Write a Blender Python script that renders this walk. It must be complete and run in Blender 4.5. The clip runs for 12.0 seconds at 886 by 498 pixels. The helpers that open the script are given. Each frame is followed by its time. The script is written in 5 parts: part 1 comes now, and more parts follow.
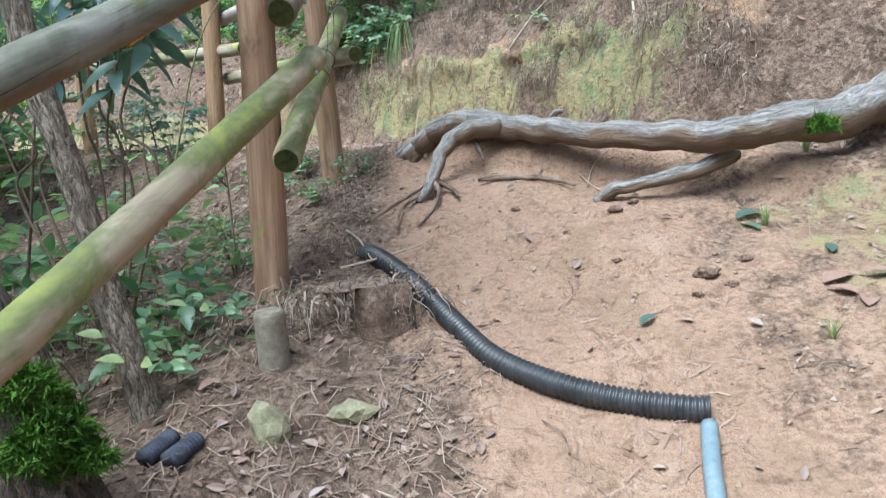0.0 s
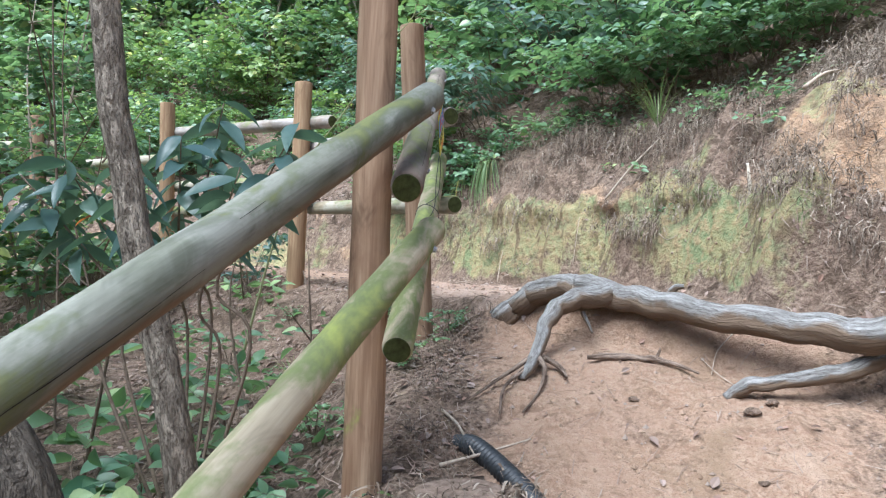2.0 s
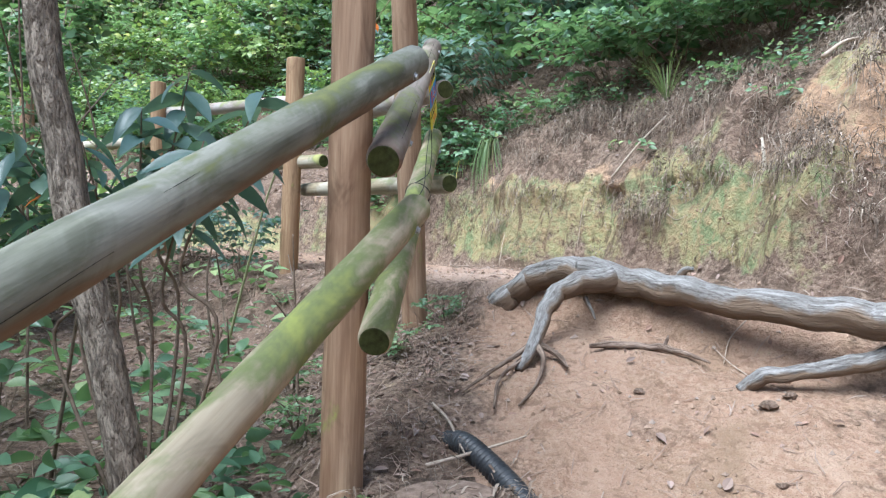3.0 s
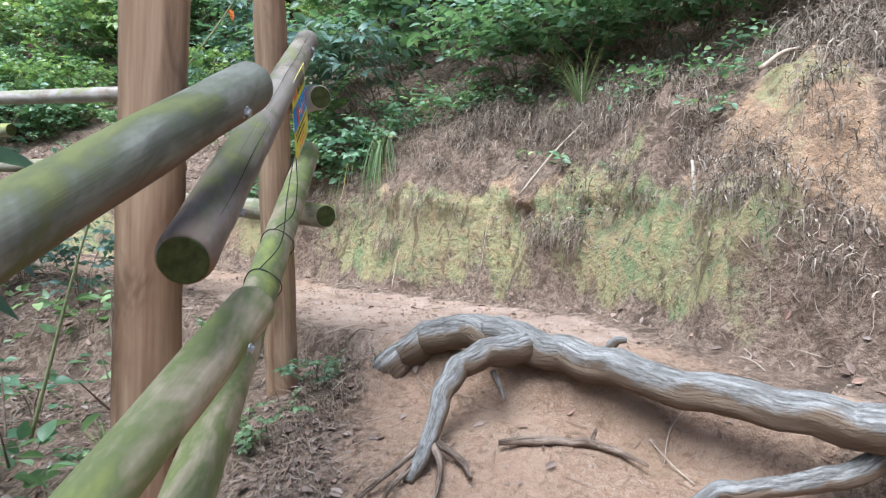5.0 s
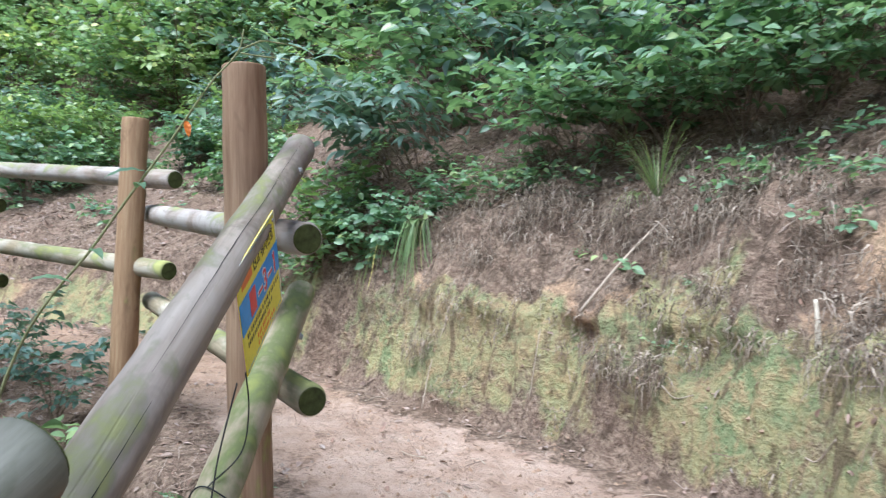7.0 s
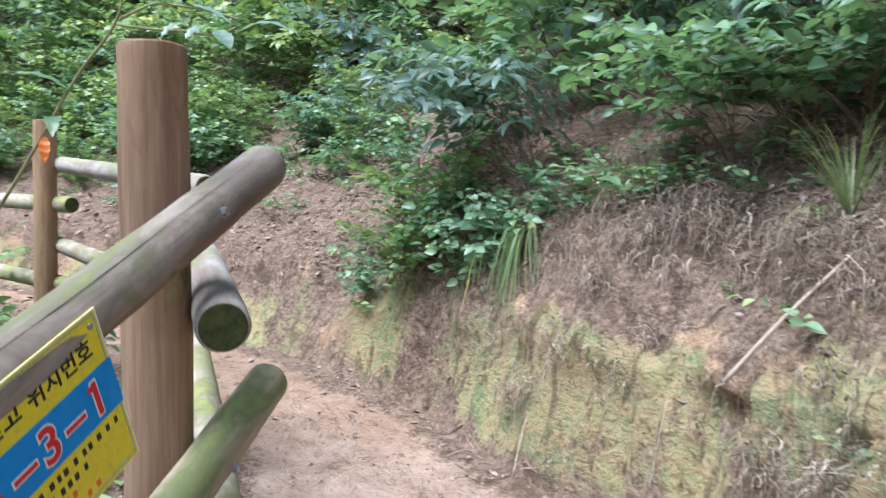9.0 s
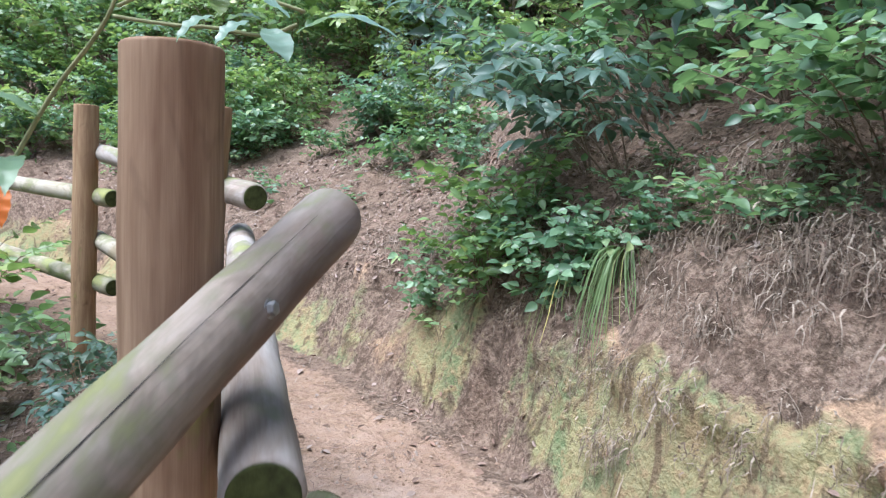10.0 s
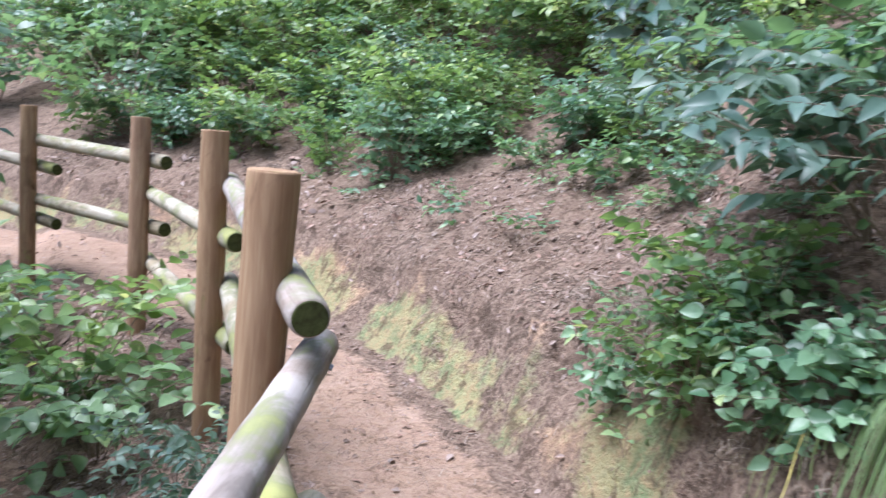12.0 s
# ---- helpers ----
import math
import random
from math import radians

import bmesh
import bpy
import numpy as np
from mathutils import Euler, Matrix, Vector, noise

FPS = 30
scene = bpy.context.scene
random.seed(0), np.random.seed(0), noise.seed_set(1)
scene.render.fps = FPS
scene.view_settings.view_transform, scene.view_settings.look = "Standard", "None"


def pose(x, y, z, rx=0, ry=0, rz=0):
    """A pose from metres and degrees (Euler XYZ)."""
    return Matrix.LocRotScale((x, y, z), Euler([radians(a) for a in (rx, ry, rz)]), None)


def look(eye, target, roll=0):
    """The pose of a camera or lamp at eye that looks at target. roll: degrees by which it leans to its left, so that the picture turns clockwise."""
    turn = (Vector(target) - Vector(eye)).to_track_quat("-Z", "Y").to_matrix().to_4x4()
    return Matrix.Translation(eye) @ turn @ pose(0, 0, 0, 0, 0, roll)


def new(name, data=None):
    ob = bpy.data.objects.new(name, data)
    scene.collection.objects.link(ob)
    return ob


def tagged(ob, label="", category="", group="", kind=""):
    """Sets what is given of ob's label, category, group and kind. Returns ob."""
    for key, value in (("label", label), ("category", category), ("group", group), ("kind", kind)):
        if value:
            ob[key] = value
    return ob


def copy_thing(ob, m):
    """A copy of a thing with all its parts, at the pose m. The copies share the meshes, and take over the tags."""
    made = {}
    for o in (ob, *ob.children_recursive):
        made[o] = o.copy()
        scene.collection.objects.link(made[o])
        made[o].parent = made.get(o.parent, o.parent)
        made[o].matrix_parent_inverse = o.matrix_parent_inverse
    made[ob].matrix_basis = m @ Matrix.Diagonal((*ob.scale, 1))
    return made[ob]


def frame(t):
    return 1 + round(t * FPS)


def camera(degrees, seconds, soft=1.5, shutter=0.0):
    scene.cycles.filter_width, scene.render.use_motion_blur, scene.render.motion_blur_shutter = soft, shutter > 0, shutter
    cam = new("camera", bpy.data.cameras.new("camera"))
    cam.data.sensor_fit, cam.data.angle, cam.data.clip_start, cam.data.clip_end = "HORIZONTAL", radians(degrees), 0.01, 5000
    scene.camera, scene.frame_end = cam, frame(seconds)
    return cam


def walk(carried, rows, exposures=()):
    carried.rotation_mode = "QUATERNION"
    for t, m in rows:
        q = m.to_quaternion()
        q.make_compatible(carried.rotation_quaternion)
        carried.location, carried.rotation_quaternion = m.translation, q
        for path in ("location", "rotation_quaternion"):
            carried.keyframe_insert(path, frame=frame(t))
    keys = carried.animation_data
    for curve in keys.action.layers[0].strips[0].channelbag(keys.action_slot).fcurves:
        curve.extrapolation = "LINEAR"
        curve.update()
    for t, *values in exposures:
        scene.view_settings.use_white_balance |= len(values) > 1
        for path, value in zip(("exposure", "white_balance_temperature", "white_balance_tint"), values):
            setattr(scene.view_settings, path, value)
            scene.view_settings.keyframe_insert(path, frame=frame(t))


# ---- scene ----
cam = camera(60.3, 12.0, 1.2, 0.3)
PATH = [
    (0, (0.017, 0.016, 1.402), (-0.028, 2.004, 1.181), -5.4),
    (0.5, (0.027, 0.04, 1.465), (0.001, 2.035, 1.333), -5.2),
    (1, (-0.029, 0.098, 1.536), (-0.082, 2.096, 1.472), -2.2),
    (1.5, (-0.147, 0.172, 1.609), (-0.258, 2.169, 1.617), -1.6),
    (2, (-0.189, 0.306, 1.646), (-0.348, 2.299, 1.718), -1.5),
    (2.5, (-0.163, 0.452, 1.642), (-0.341, 2.443, 1.715), -1.6),
    (3, (-0.141, 0.516, 1.643), (-0.325, 2.508, 1.673), -1.8),
    (3.5, (-0.174, 0.656, 1.632), (-0.254, 2.654, 1.61), 0.5),
    (3.7, (-0.203, 0.749, 1.637), (-0.217, 2.748, 1.599), 0.7),
    (5.3, (-0.069, 1.255, 1.935), (0.008, 3.253, 1.895), -1.5),
    (5.5, (-0.048, 1.32, 1.933), (0.008, 3.318, 1.888), -0.9),
    (6, (-0.034, 1.559, 1.971), (-0.028, 3.558, 2.026), 0.9),
    (6.5, (-0.04, 1.771, 2.309), (0.0, 3.77, 2.324), -0.7),
    (7, (-0.007, 1.941, 2.371), (-0.072, 3.94, 2.375), -0.7),
    (7.2, (0.019, 2.014, 2.387), (-0.139, 4.007, 2.407), -1.2),
    (8.8, (0.208, 2.748, 2.515), (-0.189, 4.707, 2.452), 0.2),
    (9, (0.212, 2.817, 2.57), (-0.28, 4.754, 2.501), 0.0),
    (9.5, (0.151, 2.964, 2.617), (-0.489, 4.857, 2.542), 1.9),
    (10, (-0.027, 3.236, 2.709), (-0.641, 5.136, 2.584), 2.0),
    (10.5, (-0.101, 3.453, 2.844), (-0.725, 5.341, 2.627), 3.1),
    (11, (-0.1, 3.783, 2.901), (-0.726, 5.679, 2.784), 0.7),
    (11.5, (-0.124, 4.003, 3.002), (-0.976, 5.808, 2.881), 1.9),
    (12, (-0.232, 4.199, 3.013), (-1.365, 5.835, 2.809), 3.6),
]
walk(cam, [(t, look(eye, target, roll)) for t, eye, target, roll in PATH], exposures=[(0, 1.03, 5400, 2), (1, 1.07, 5400, 3), (2, 1.15, 5400, 5), (7, 1.08, 5400, 6), (9, 1.15, 5450, 9), (10.5, 1.07, 5450, 11), (12, 1.15, 5400, 16)])

# ---- world and sun ----
world = bpy.data.worlds.new("world")
scene.world = world
world.use_nodes = True
wn = world.node_tree.nodes
sky = wn.new("ShaderNodeTexSky")
sky.sky_type, sky.sun_disc = "NISHITA", False
SUN_ELEVATION, SUN_ROTATION = radians(64), radians(215)
sky.sun_elevation, sky.sun_rotation = SUN_ELEVATION, SUN_ROTATION
sky.dust_density, sky.ozone_density = 4.0, 1.0
world.node_tree.links.new(sky.outputs[0], wn["Background"].inputs["Color"])
wn["Background"].inputs["Strength"].default_value = 0.092
sun_data = bpy.data.lights.new("sun", "SUN")
sun_data.energy, sun_data.angle, sun_data.color = 3.9, radians(45), (1.0, 0.97, 0.93)
sun = new("sun", sun_data)
sun_way = Vector((math.sin(SUN_ROTATION) * math.cos(SUN_ELEVATION), math.cos(SUN_ROTATION) * math.cos(SUN_ELEVATION), math.sin(SUN_ELEVATION)))
sun.matrix_world = look(sun_way * 30, (0, 0, 0))


# ---- materials ----
class Nodes:
    """A small builder for node materials."""

    def __init__(self, name, roughness=0.8, specular=0.3):
        self.material = bpy.data.materials.new(name)
        self.material.use_nodes = True
        self.tree = self.material.node_tree
        self.shader = self.tree.nodes["Principled BSDF"]
        self.out = self.tree.nodes["Material Output"]
        self.put(self.shader, "Roughness", roughness)
        self.put(self.shader, "Specular IOR Level", specular)

    def put(self, node, socket, value):
        if isinstance(value, bpy.types.NodeSocket):
            self.tree.links.new(value, node.inputs[socket])
        elif isinstance(value, tuple) and len(value) == 3 and node.inputs[socket].type == "RGBA":
            node.inputs[socket].default_value = (*value, 1)
        else:
            node.inputs[socket].default_value = value

    def node(self, kind, **inputs):
        made = self.tree.nodes.new(kind)
        for key, value in inputs.items():
            self.put(made, key.replace("_", " "), value)
        return made

    def coords(self, scale=(1, 1, 1), space="Object"):
        m = self.node("ShaderNodeMapping", Vector=self.node("ShaderNodeTexCoord").outputs[space], Scale=scale)
        return m.outputs[0]

    def noise(self, scale, detail=5.0, vector=None, rough=0.6, distortion=0.0):
        n = self.node("ShaderNodeTexNoise", Scale=scale, Detail=detail, Roughness=rough, Distortion=distortion)
        if vector is not None:
            self.put(n, "Vector", vector)
        return n.outputs["Fac"]

    def ramp(self, value, *stops):
        r = self.node("ShaderNodeValToRGB", Fac=value)
        e = r.color_ramp.elements
        while len(e) < len(stops):
            e.new(0.5)
        for el, (at, c) in zip(e, stops):
            el.position = at
            el.color = (c, c, c, 1) if not isinstance(c, tuple) else (*c, 1)
        return r.outputs["Color"]

    def mix(self, fac, a, b, blend="MIX"):
        m = self.tree.nodes.new("ShaderNodeMix")
        m.data_type, m.blend_type = "RGBA", blend
        for i, v in ((0, fac), (6, a), (7, b)):
            if isinstance(v, bpy.types.NodeSocket):
                self.tree.links.new(v, m.inputs[i])
            elif i == 0:
                m.inputs[0].default_value = v
            else:
                m.inputs[i].default_value = (*v, 1)
        return m.outputs[2]

    def maths(self, op, a, b=0.0):
        m = self.tree.nodes.new("ShaderNodeMath")
        m.operation = op
        for i, v in enumerate((a, b)):
            self.put(m, i, v)
        return m.outputs[0]

    def attribute(self, name):
        a = self.tree.nodes.new("ShaderNodeAttribute")
        a.attribute_name = name
        return a.outputs["Fac"]

    def bump(self, height, strength, distance):
        b = self.node("ShaderNodeBump", Height=height, Strength=strength, Distance=distance)
        self.put(self.shader, "Normal", b.outputs[0])

    def color(self, value):
        self.put(self.shader, "Base Color", value)
        return self.material


def soil_material():
    n = Nodes("soil", 0.95, 0.15)
    v = n.coords()
    big, mid, fine, grit = n.noise(1.3, 4, v), n.noise(6, 6, v, 0.65), n.noise(45, 5, v, 0.7), n.noise(220, 3, v, 0.7)
    lump = n.noise(16, 5, v, 0.7)
    path = n.mix(n.ramp(mid, (0.3, 0.0), (0.7, 1.0)), (0.29, 0.185, 0.12), (0.41, 0.285, 0.20))
    path = n.mix(n.ramp(lump, (0.42, 0.0), (0.62, 0.6)), path, (0.30, 0.175, 0.12))
    path = n.mix(n.ramp(fine, (0.42, 0.0), (0.62, 0.85)), path, (0.46, 0.33, 0.24))
    path = n.mix(n.ramp(grit, (0.53, 0.0), (0.66, 0.8)), path, (0.20, 0.12, 0.075))
    smear = n.noise(3.1, 5, n.coords((1, 1, 0.3)), 0.62, 0.8)
    path = n.mix(n.ramp(smear, (0.52, 0.0), (0.66, 0.55)), path, (0.25, 0.175, 0.11))
    path = n.mix(n.ramp(smear, (0.30, 0.6), (0.42, 0.0)), path, (0.49, 0.36, 0.265))
    path = n.mix(n.ramp(n.noise(2.1, 4, v, 0.6, 0.6), (0.46, 0.0), (0.60, 0.4)), path, (0.42, 0.28, 0.20))
    path = n.mix(n.ramp(n.noise(11, 5, v, 0.7, 0.8), (0.56, 0.0), (0.64, 0.7)), path, (0.19, 0.12, 0.08))
    dust = n.mix(n.ramp(mid, (0.35, 0.0), (0.65, 1.0)), (0.36, 0.25, 0.19), (0.51, 0.39, 0.32))
    dust = n.mix(n.ramp(grit, (0.55, 0.0), (0.66, 0.6)), dust, (0.30, 0.20, 0.145))
    path = n.mix(n.ramp(n.maths("ADD", n.attribute("dust"), n.maths("MULTIPLY", n.maths("SUBTRACT", lump, 0.5), 0.9)), (0.3, 0.0), (0.7, 0.85)), path, dust)
    litter = n.mix(n.ramp(fine, (0.38, 0.0), (0.6, 1.0)), (0.085, 0.058, 0.040), (0.33, 0.245, 0.185))
    litter = n.mix(n.ramp(lump, (0.4, 0.0), (0.62, 0.7)), litter, (0.15, 0.10, 0.075))
    litter = n.mix(n.ramp(grit, (0.54, 0.0), (0.68, 0.6)), litter, (0.40, 0.325, 0.27))
    litter = n.mix(n.ramp(n.noise(7.5, 5, v, 0.65, 0.8), (0.50, 0.0), (0.60, 0.75)), litter, (0.065, 0.046, 0.033))
    patch = n.noise(3.4, 4, v, 0.6, 0.5)
    moss = n.mix(n.ramp(patch, (0.44, 0.0), (0.52, 1.0)), (0.165, 0.215, 0.10), (0.33, 0.295, 0.145))
    moss = n.mix(n.ramp(fine, (0.4, 0.0), (0.62, 0.7)), moss, (0.30, 0.305, 0.17))
    moss = n.mix(n.ramp(lump, (0.48, 0.0), (0.60, 0.85)), moss, (0.36, 0.27, 0.15))
    moss = n.mix(n.ramp(n.noise(9, 5, n.coords((1, 1, 0.4)), 0.65, 0.6), (0.53, 0.0), (0.60, 0.85)), moss, (0.12, 0.09, 0.055))
    moss = n.mix(n.ramp(grit, (0.60, 0.0), (0.74, 0.25)), moss, (0.12, 0.11, 0.055))
    sand = n.mix(n.ramp(mid, (0.35, 0.0), (0.65, 1.0)), (0.43, 0.265, 0.155), (0.60, 0.42, 0.28))
    sand = n.mix(n.ramp(lump, (0.42, 0.0), (0.6, 0.8)), sand, (0.24, 0.165, 0.115))
    sand = n.mix(n.ramp(grit, (0.48, 0.0), (0.66, 0.7)), sand, (0.25, 0.17, 0.11))

    def mask(name, width=0.35):
        a = n.maths("ADD", n.attribute(name), n.maths("MULTIPLY", n.maths("SUBTRACT", mid, 0.5), 1.7))
        return n.ramp(n.maths("ADD", a, n.maths("MULTIPLY", n.maths("SUBTRACT", fine, 0.5), 0.8)), (0.5 - width / 2, 0.0), (0.5 + width / 2, 1.0))

    c = n.mix(mask("trail"), litter, path)
    c = n.mix(mask("sand"), c, sand)
    c = n.mix(mask("moss"), c, moss)
    c = n.mix(n.maths("MULTIPLY", n.ramp(big, (0.4, 0.0), (0.65, 1.0)), 0.25), c, (0.20, 0.13, 0.09))
    n.bump(n.maths("ADD", n.maths("ADD", fine, n.maths("MULTIPLY", lump, 1.5)), n.maths("MULTIPLY", grit, 0.15)), 1.0, 0.02)
    return n.color(c)


def wood_material(name, dark, light, moss=(0.2, 0.24, 0.08), cover=0.0, bleach=0.0, bark=(0.62, 0.6, 0.6), stain=None, below=None):
    """Turned log: grain along local z, with algae and bleached patches."""
    n = Nodes(name, 0.75, 0.25)
    v = n.coords()
    rnd = n.tree.nodes.new("ShaderNodeObjectInfo").outputs["Random"]
    shift = n.node("ShaderNodeVectorMath", Vector=v)
    shift.operation = "ADD"
    n.put(shift, 1, n.node("ShaderNodeCombineXYZ", X=rnd, Y=rnd, Z=n.maths("MULTIPLY", rnd, 7.0)).outputs[0])
    v = shift.outputs[0]

    def stretched(scale, detail, sz, distortion=0.0):
        m = n.node("ShaderNodeMapping", Vector=v, Scale=(1, 1, sz))
        return n.noise(scale, detail, m.outputs[0], 0.65, distortion)

    grain, fibre, blotch, speck = stretched(38, 4, 0.05), stretched(160, 3, 0.03), stretched(5, 5, 0.45, 1.2), stretched(26, 5, 0.7)
    c = n.mix(n.ramp(grain, (0.3, 0.0), (0.7, 1.0)), dark, light)
    c = n.mix(n.ramp(fibre, (0.45, 0.0), (0.75, 0.45)), c, dark)
    if stain:
        c = n.mix(n.ramp(stretched(4.5, 5, 0.22, 0.8), (0.46, 0.0), (0.62, 0.75)), c, stain)
        c = n.mix(n.ramp(stretched(9, 4, 0.12, 0.4), (0.54, 0.0), (0.68, 0.5)), c, tuple(min(1, k * 1.25) for k in light))
        c = n.mix(n.ramp(stretched(13, 2, 0.55), (0.70, 0.0), (0.76, 0.8)), c, tuple(k * 0.6 for k in stain))
    if bleach:
        c = n.mix(n.maths("MULTIPLY", n.ramp(blotch, (0.42, 0.0), (0.6, 1.0)), bleach), c, bark)
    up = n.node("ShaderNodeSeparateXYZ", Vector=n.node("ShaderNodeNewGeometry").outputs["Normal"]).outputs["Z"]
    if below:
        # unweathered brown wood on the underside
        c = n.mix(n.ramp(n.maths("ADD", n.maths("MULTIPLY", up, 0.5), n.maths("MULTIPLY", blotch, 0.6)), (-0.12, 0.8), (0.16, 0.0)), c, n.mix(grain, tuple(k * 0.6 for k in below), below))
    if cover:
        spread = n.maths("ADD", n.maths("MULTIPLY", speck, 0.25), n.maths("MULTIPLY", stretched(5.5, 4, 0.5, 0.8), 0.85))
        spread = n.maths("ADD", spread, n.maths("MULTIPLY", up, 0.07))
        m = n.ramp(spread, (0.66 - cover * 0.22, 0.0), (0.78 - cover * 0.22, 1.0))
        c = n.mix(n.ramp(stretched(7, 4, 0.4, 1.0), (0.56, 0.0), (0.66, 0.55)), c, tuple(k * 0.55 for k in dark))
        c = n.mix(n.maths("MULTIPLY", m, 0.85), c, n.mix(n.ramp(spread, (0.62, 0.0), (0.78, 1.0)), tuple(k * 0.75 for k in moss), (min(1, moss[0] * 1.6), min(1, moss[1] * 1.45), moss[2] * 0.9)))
    crack = n.ramp(stretched(30, 2, 0.02), (0.0, 0.0), (0.28, 0.0), (0.32, 1.0))
    n.bump(n.maths("ADD", n.maths("MULTIPLY", fibre, 0.4), n.maths("ADD", crack, n.maths("MULTIPLY", speck, 0.4))), 0.45, 0.004)
    return n.color(c)


def plain_material(name, a, b, scale=30.0, roughness=0.7, bump=0.4, distance=0.004, specular=0.3, stretch=(1, 1, 1)):
    n = Nodes(name, roughness, specular)
    v = n.coords(stretch)
    f, g = n.noise(scale, 6, v, 0.65), n.noise(scale * 6, 4, v, 0.65)
    c = n.mix(n.ramp(f, (0.32, 0.0), (0.68, 1.0)), a, b)
    c = n.mix(n.ramp(g, (0.5, 0.0), (0.75, 0.35)), c, tuple(k * 0.5 for k in a))
    n.bump(n.maths("ADD", f, n.maths("MULTIPLY", g, 0.5)), bump, distance)
    return n.color(c)


def bark_material(name, crack, a, b, scale=30.0, stretch=0.18, bump=1.0, distance=0.012, under=None):
    """Fibrous wood or bark along the grain of a root or trunk."""
    n = Nodes(name, 0.9, 0.2)
    g = n.tree.nodes.new("ShaderNodeAttribute")
    g.attribute_name = "grain"
    v = n.node("ShaderNodeMapping", Vector=g.outputs["Vector"], Scale=(1, 1, stretch)).outputs[0]
    f, h, big = n.noise(scale, 5, v, 0.65, 0.6), n.noise(scale * 3.5, 4, v, 0.65), n.noise(7, 4, g.outputs["Vector"])
    c = n.mix(n.ramp(f, (0.36, 0.0), (0.62, 1.0)), a, b)
    c = n.mix(n.ramp(h, (0.5, 0.0), (0.66, 0.7)), c, crack)
    c = n.mix(n.ramp(f, (0.26, 1.0), (0.40, 0.0)), c, crack)
    c = n.mix(n.ramp(big, (0.5, 0.0), (0.7, 0.5)), c, tuple(0.75 * k for k in a))
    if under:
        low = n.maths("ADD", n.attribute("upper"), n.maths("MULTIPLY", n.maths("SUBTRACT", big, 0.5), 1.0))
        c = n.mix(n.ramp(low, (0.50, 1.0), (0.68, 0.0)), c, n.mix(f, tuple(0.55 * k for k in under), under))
    n.bump(n.maths("ADD", n.ramp(f, (0.3, 0.0), (0.55, 1.0)), n.maths("MULTIPLY", h, 0.5)), bump, distance)
    return n.color(c)


def leaf_material(name, dark, light, yellow=0.1, gloss=0.42):
    n = Nodes(name, gloss, 0.45)
    rnd = n.node("ShaderNodeNewGeometry").outputs["Random Per Island"]
    c = n.mix(rnd, dark, light)
    c = n.mix(n.ramp(rnd, (0.94 - yellow * 0.4, 0.0), (0.97, min(1.0, yellow * 4))), c, (light[0] * 2.2, light[1] * 1.45, light[2] * 0.8))
    own = n.tree.nodes.new("ShaderNodeObjectInfo").outputs["Random"]
    c = n.mix(n.ramp(own, (0.0, 0.55), (0.45, 0.0)), c, (dark[0] * 0.9, dark[1] * 1.0, dark[2] * 1.25))
    c = n.mix(n.ramp(own, (0.65, 0.0), (1.0, 0.45)), c, (light[0] * 1.15, light[1] * 1.05, light[2] * 0.75))
    vein = n.noise(40, 3, n.coords())
    c = n.mix(n.maths("MULTIPLY", n.ramp(vein, (0.4, 0.0), (0.7, 1.0)), 0.3), c, dark)
    n.color(c)
    n.bump(vein, 0.2, 0.002)
    thin = n.node("ShaderNodeBsdfTranslucent", Color=n.mix(0.5, c, (light[0] * 1.6, light[1] * 1.8, light[2] * 0.8)))
    both = n.node("ShaderNodeMixShader", Fac=0.3)
    n.tree.links.new(n.shader.outputs[0], both.inputs[1])
    n.tree.links.new(thin.outputs[0], both.inputs[2])
    n.tree.links.new(both.outputs[0], n.out.inputs["Surface"])
    return n.material


def scrap_material(name, *tones, roughness=0.85):
    """Many small pieces, each of its own tone."""
    n = Nodes(name, roughness, 0.2)
    rnd = n.node("ShaderNodeNewGeometry").outputs["Random Per Island"]
    c = n.ramp(rnd, *[(i / max(1, len(tones) - 1), t) for i, t in enumerate(tones)])
    g = n.noise(60, 4, n.coords())
    return n.color(n.mix(n.maths("MULTIPLY", g, 0.5), c, tuple(k * 0.5 for k in tones[0])))


SOIL = soil_material()
POST = wood_material("post_wood", (0.195, 0.115, 0.07), (0.42, 0.29, 0.19), cover=0.06, stain=(0.17, 0.088, 0.052))
POST_PALE = wood_material("pale_post_wood", (0.23, 0.135, 0.075), (0.43, 0.30, 0.18), cover=0.06, stain=(0.21, 0.115, 0.065))
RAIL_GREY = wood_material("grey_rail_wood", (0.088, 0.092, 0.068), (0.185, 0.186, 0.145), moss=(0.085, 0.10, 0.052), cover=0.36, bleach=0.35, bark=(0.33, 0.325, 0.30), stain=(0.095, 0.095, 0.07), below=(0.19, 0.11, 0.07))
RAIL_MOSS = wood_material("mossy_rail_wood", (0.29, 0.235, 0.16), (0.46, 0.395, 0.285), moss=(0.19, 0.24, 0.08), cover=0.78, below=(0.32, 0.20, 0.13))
RAIL_PALE = wood_material("bleached_rail_wood", (0.19, 0.145, 0.115), (0.34, 0.285, 0.245), moss=(0.17, 0.20, 0.11), cover=0.25, bleach=0.55, bark=(0.46, 0.44, 0.43))
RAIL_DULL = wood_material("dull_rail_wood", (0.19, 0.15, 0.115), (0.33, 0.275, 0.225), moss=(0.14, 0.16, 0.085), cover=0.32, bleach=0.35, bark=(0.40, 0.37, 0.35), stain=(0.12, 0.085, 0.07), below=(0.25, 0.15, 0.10))
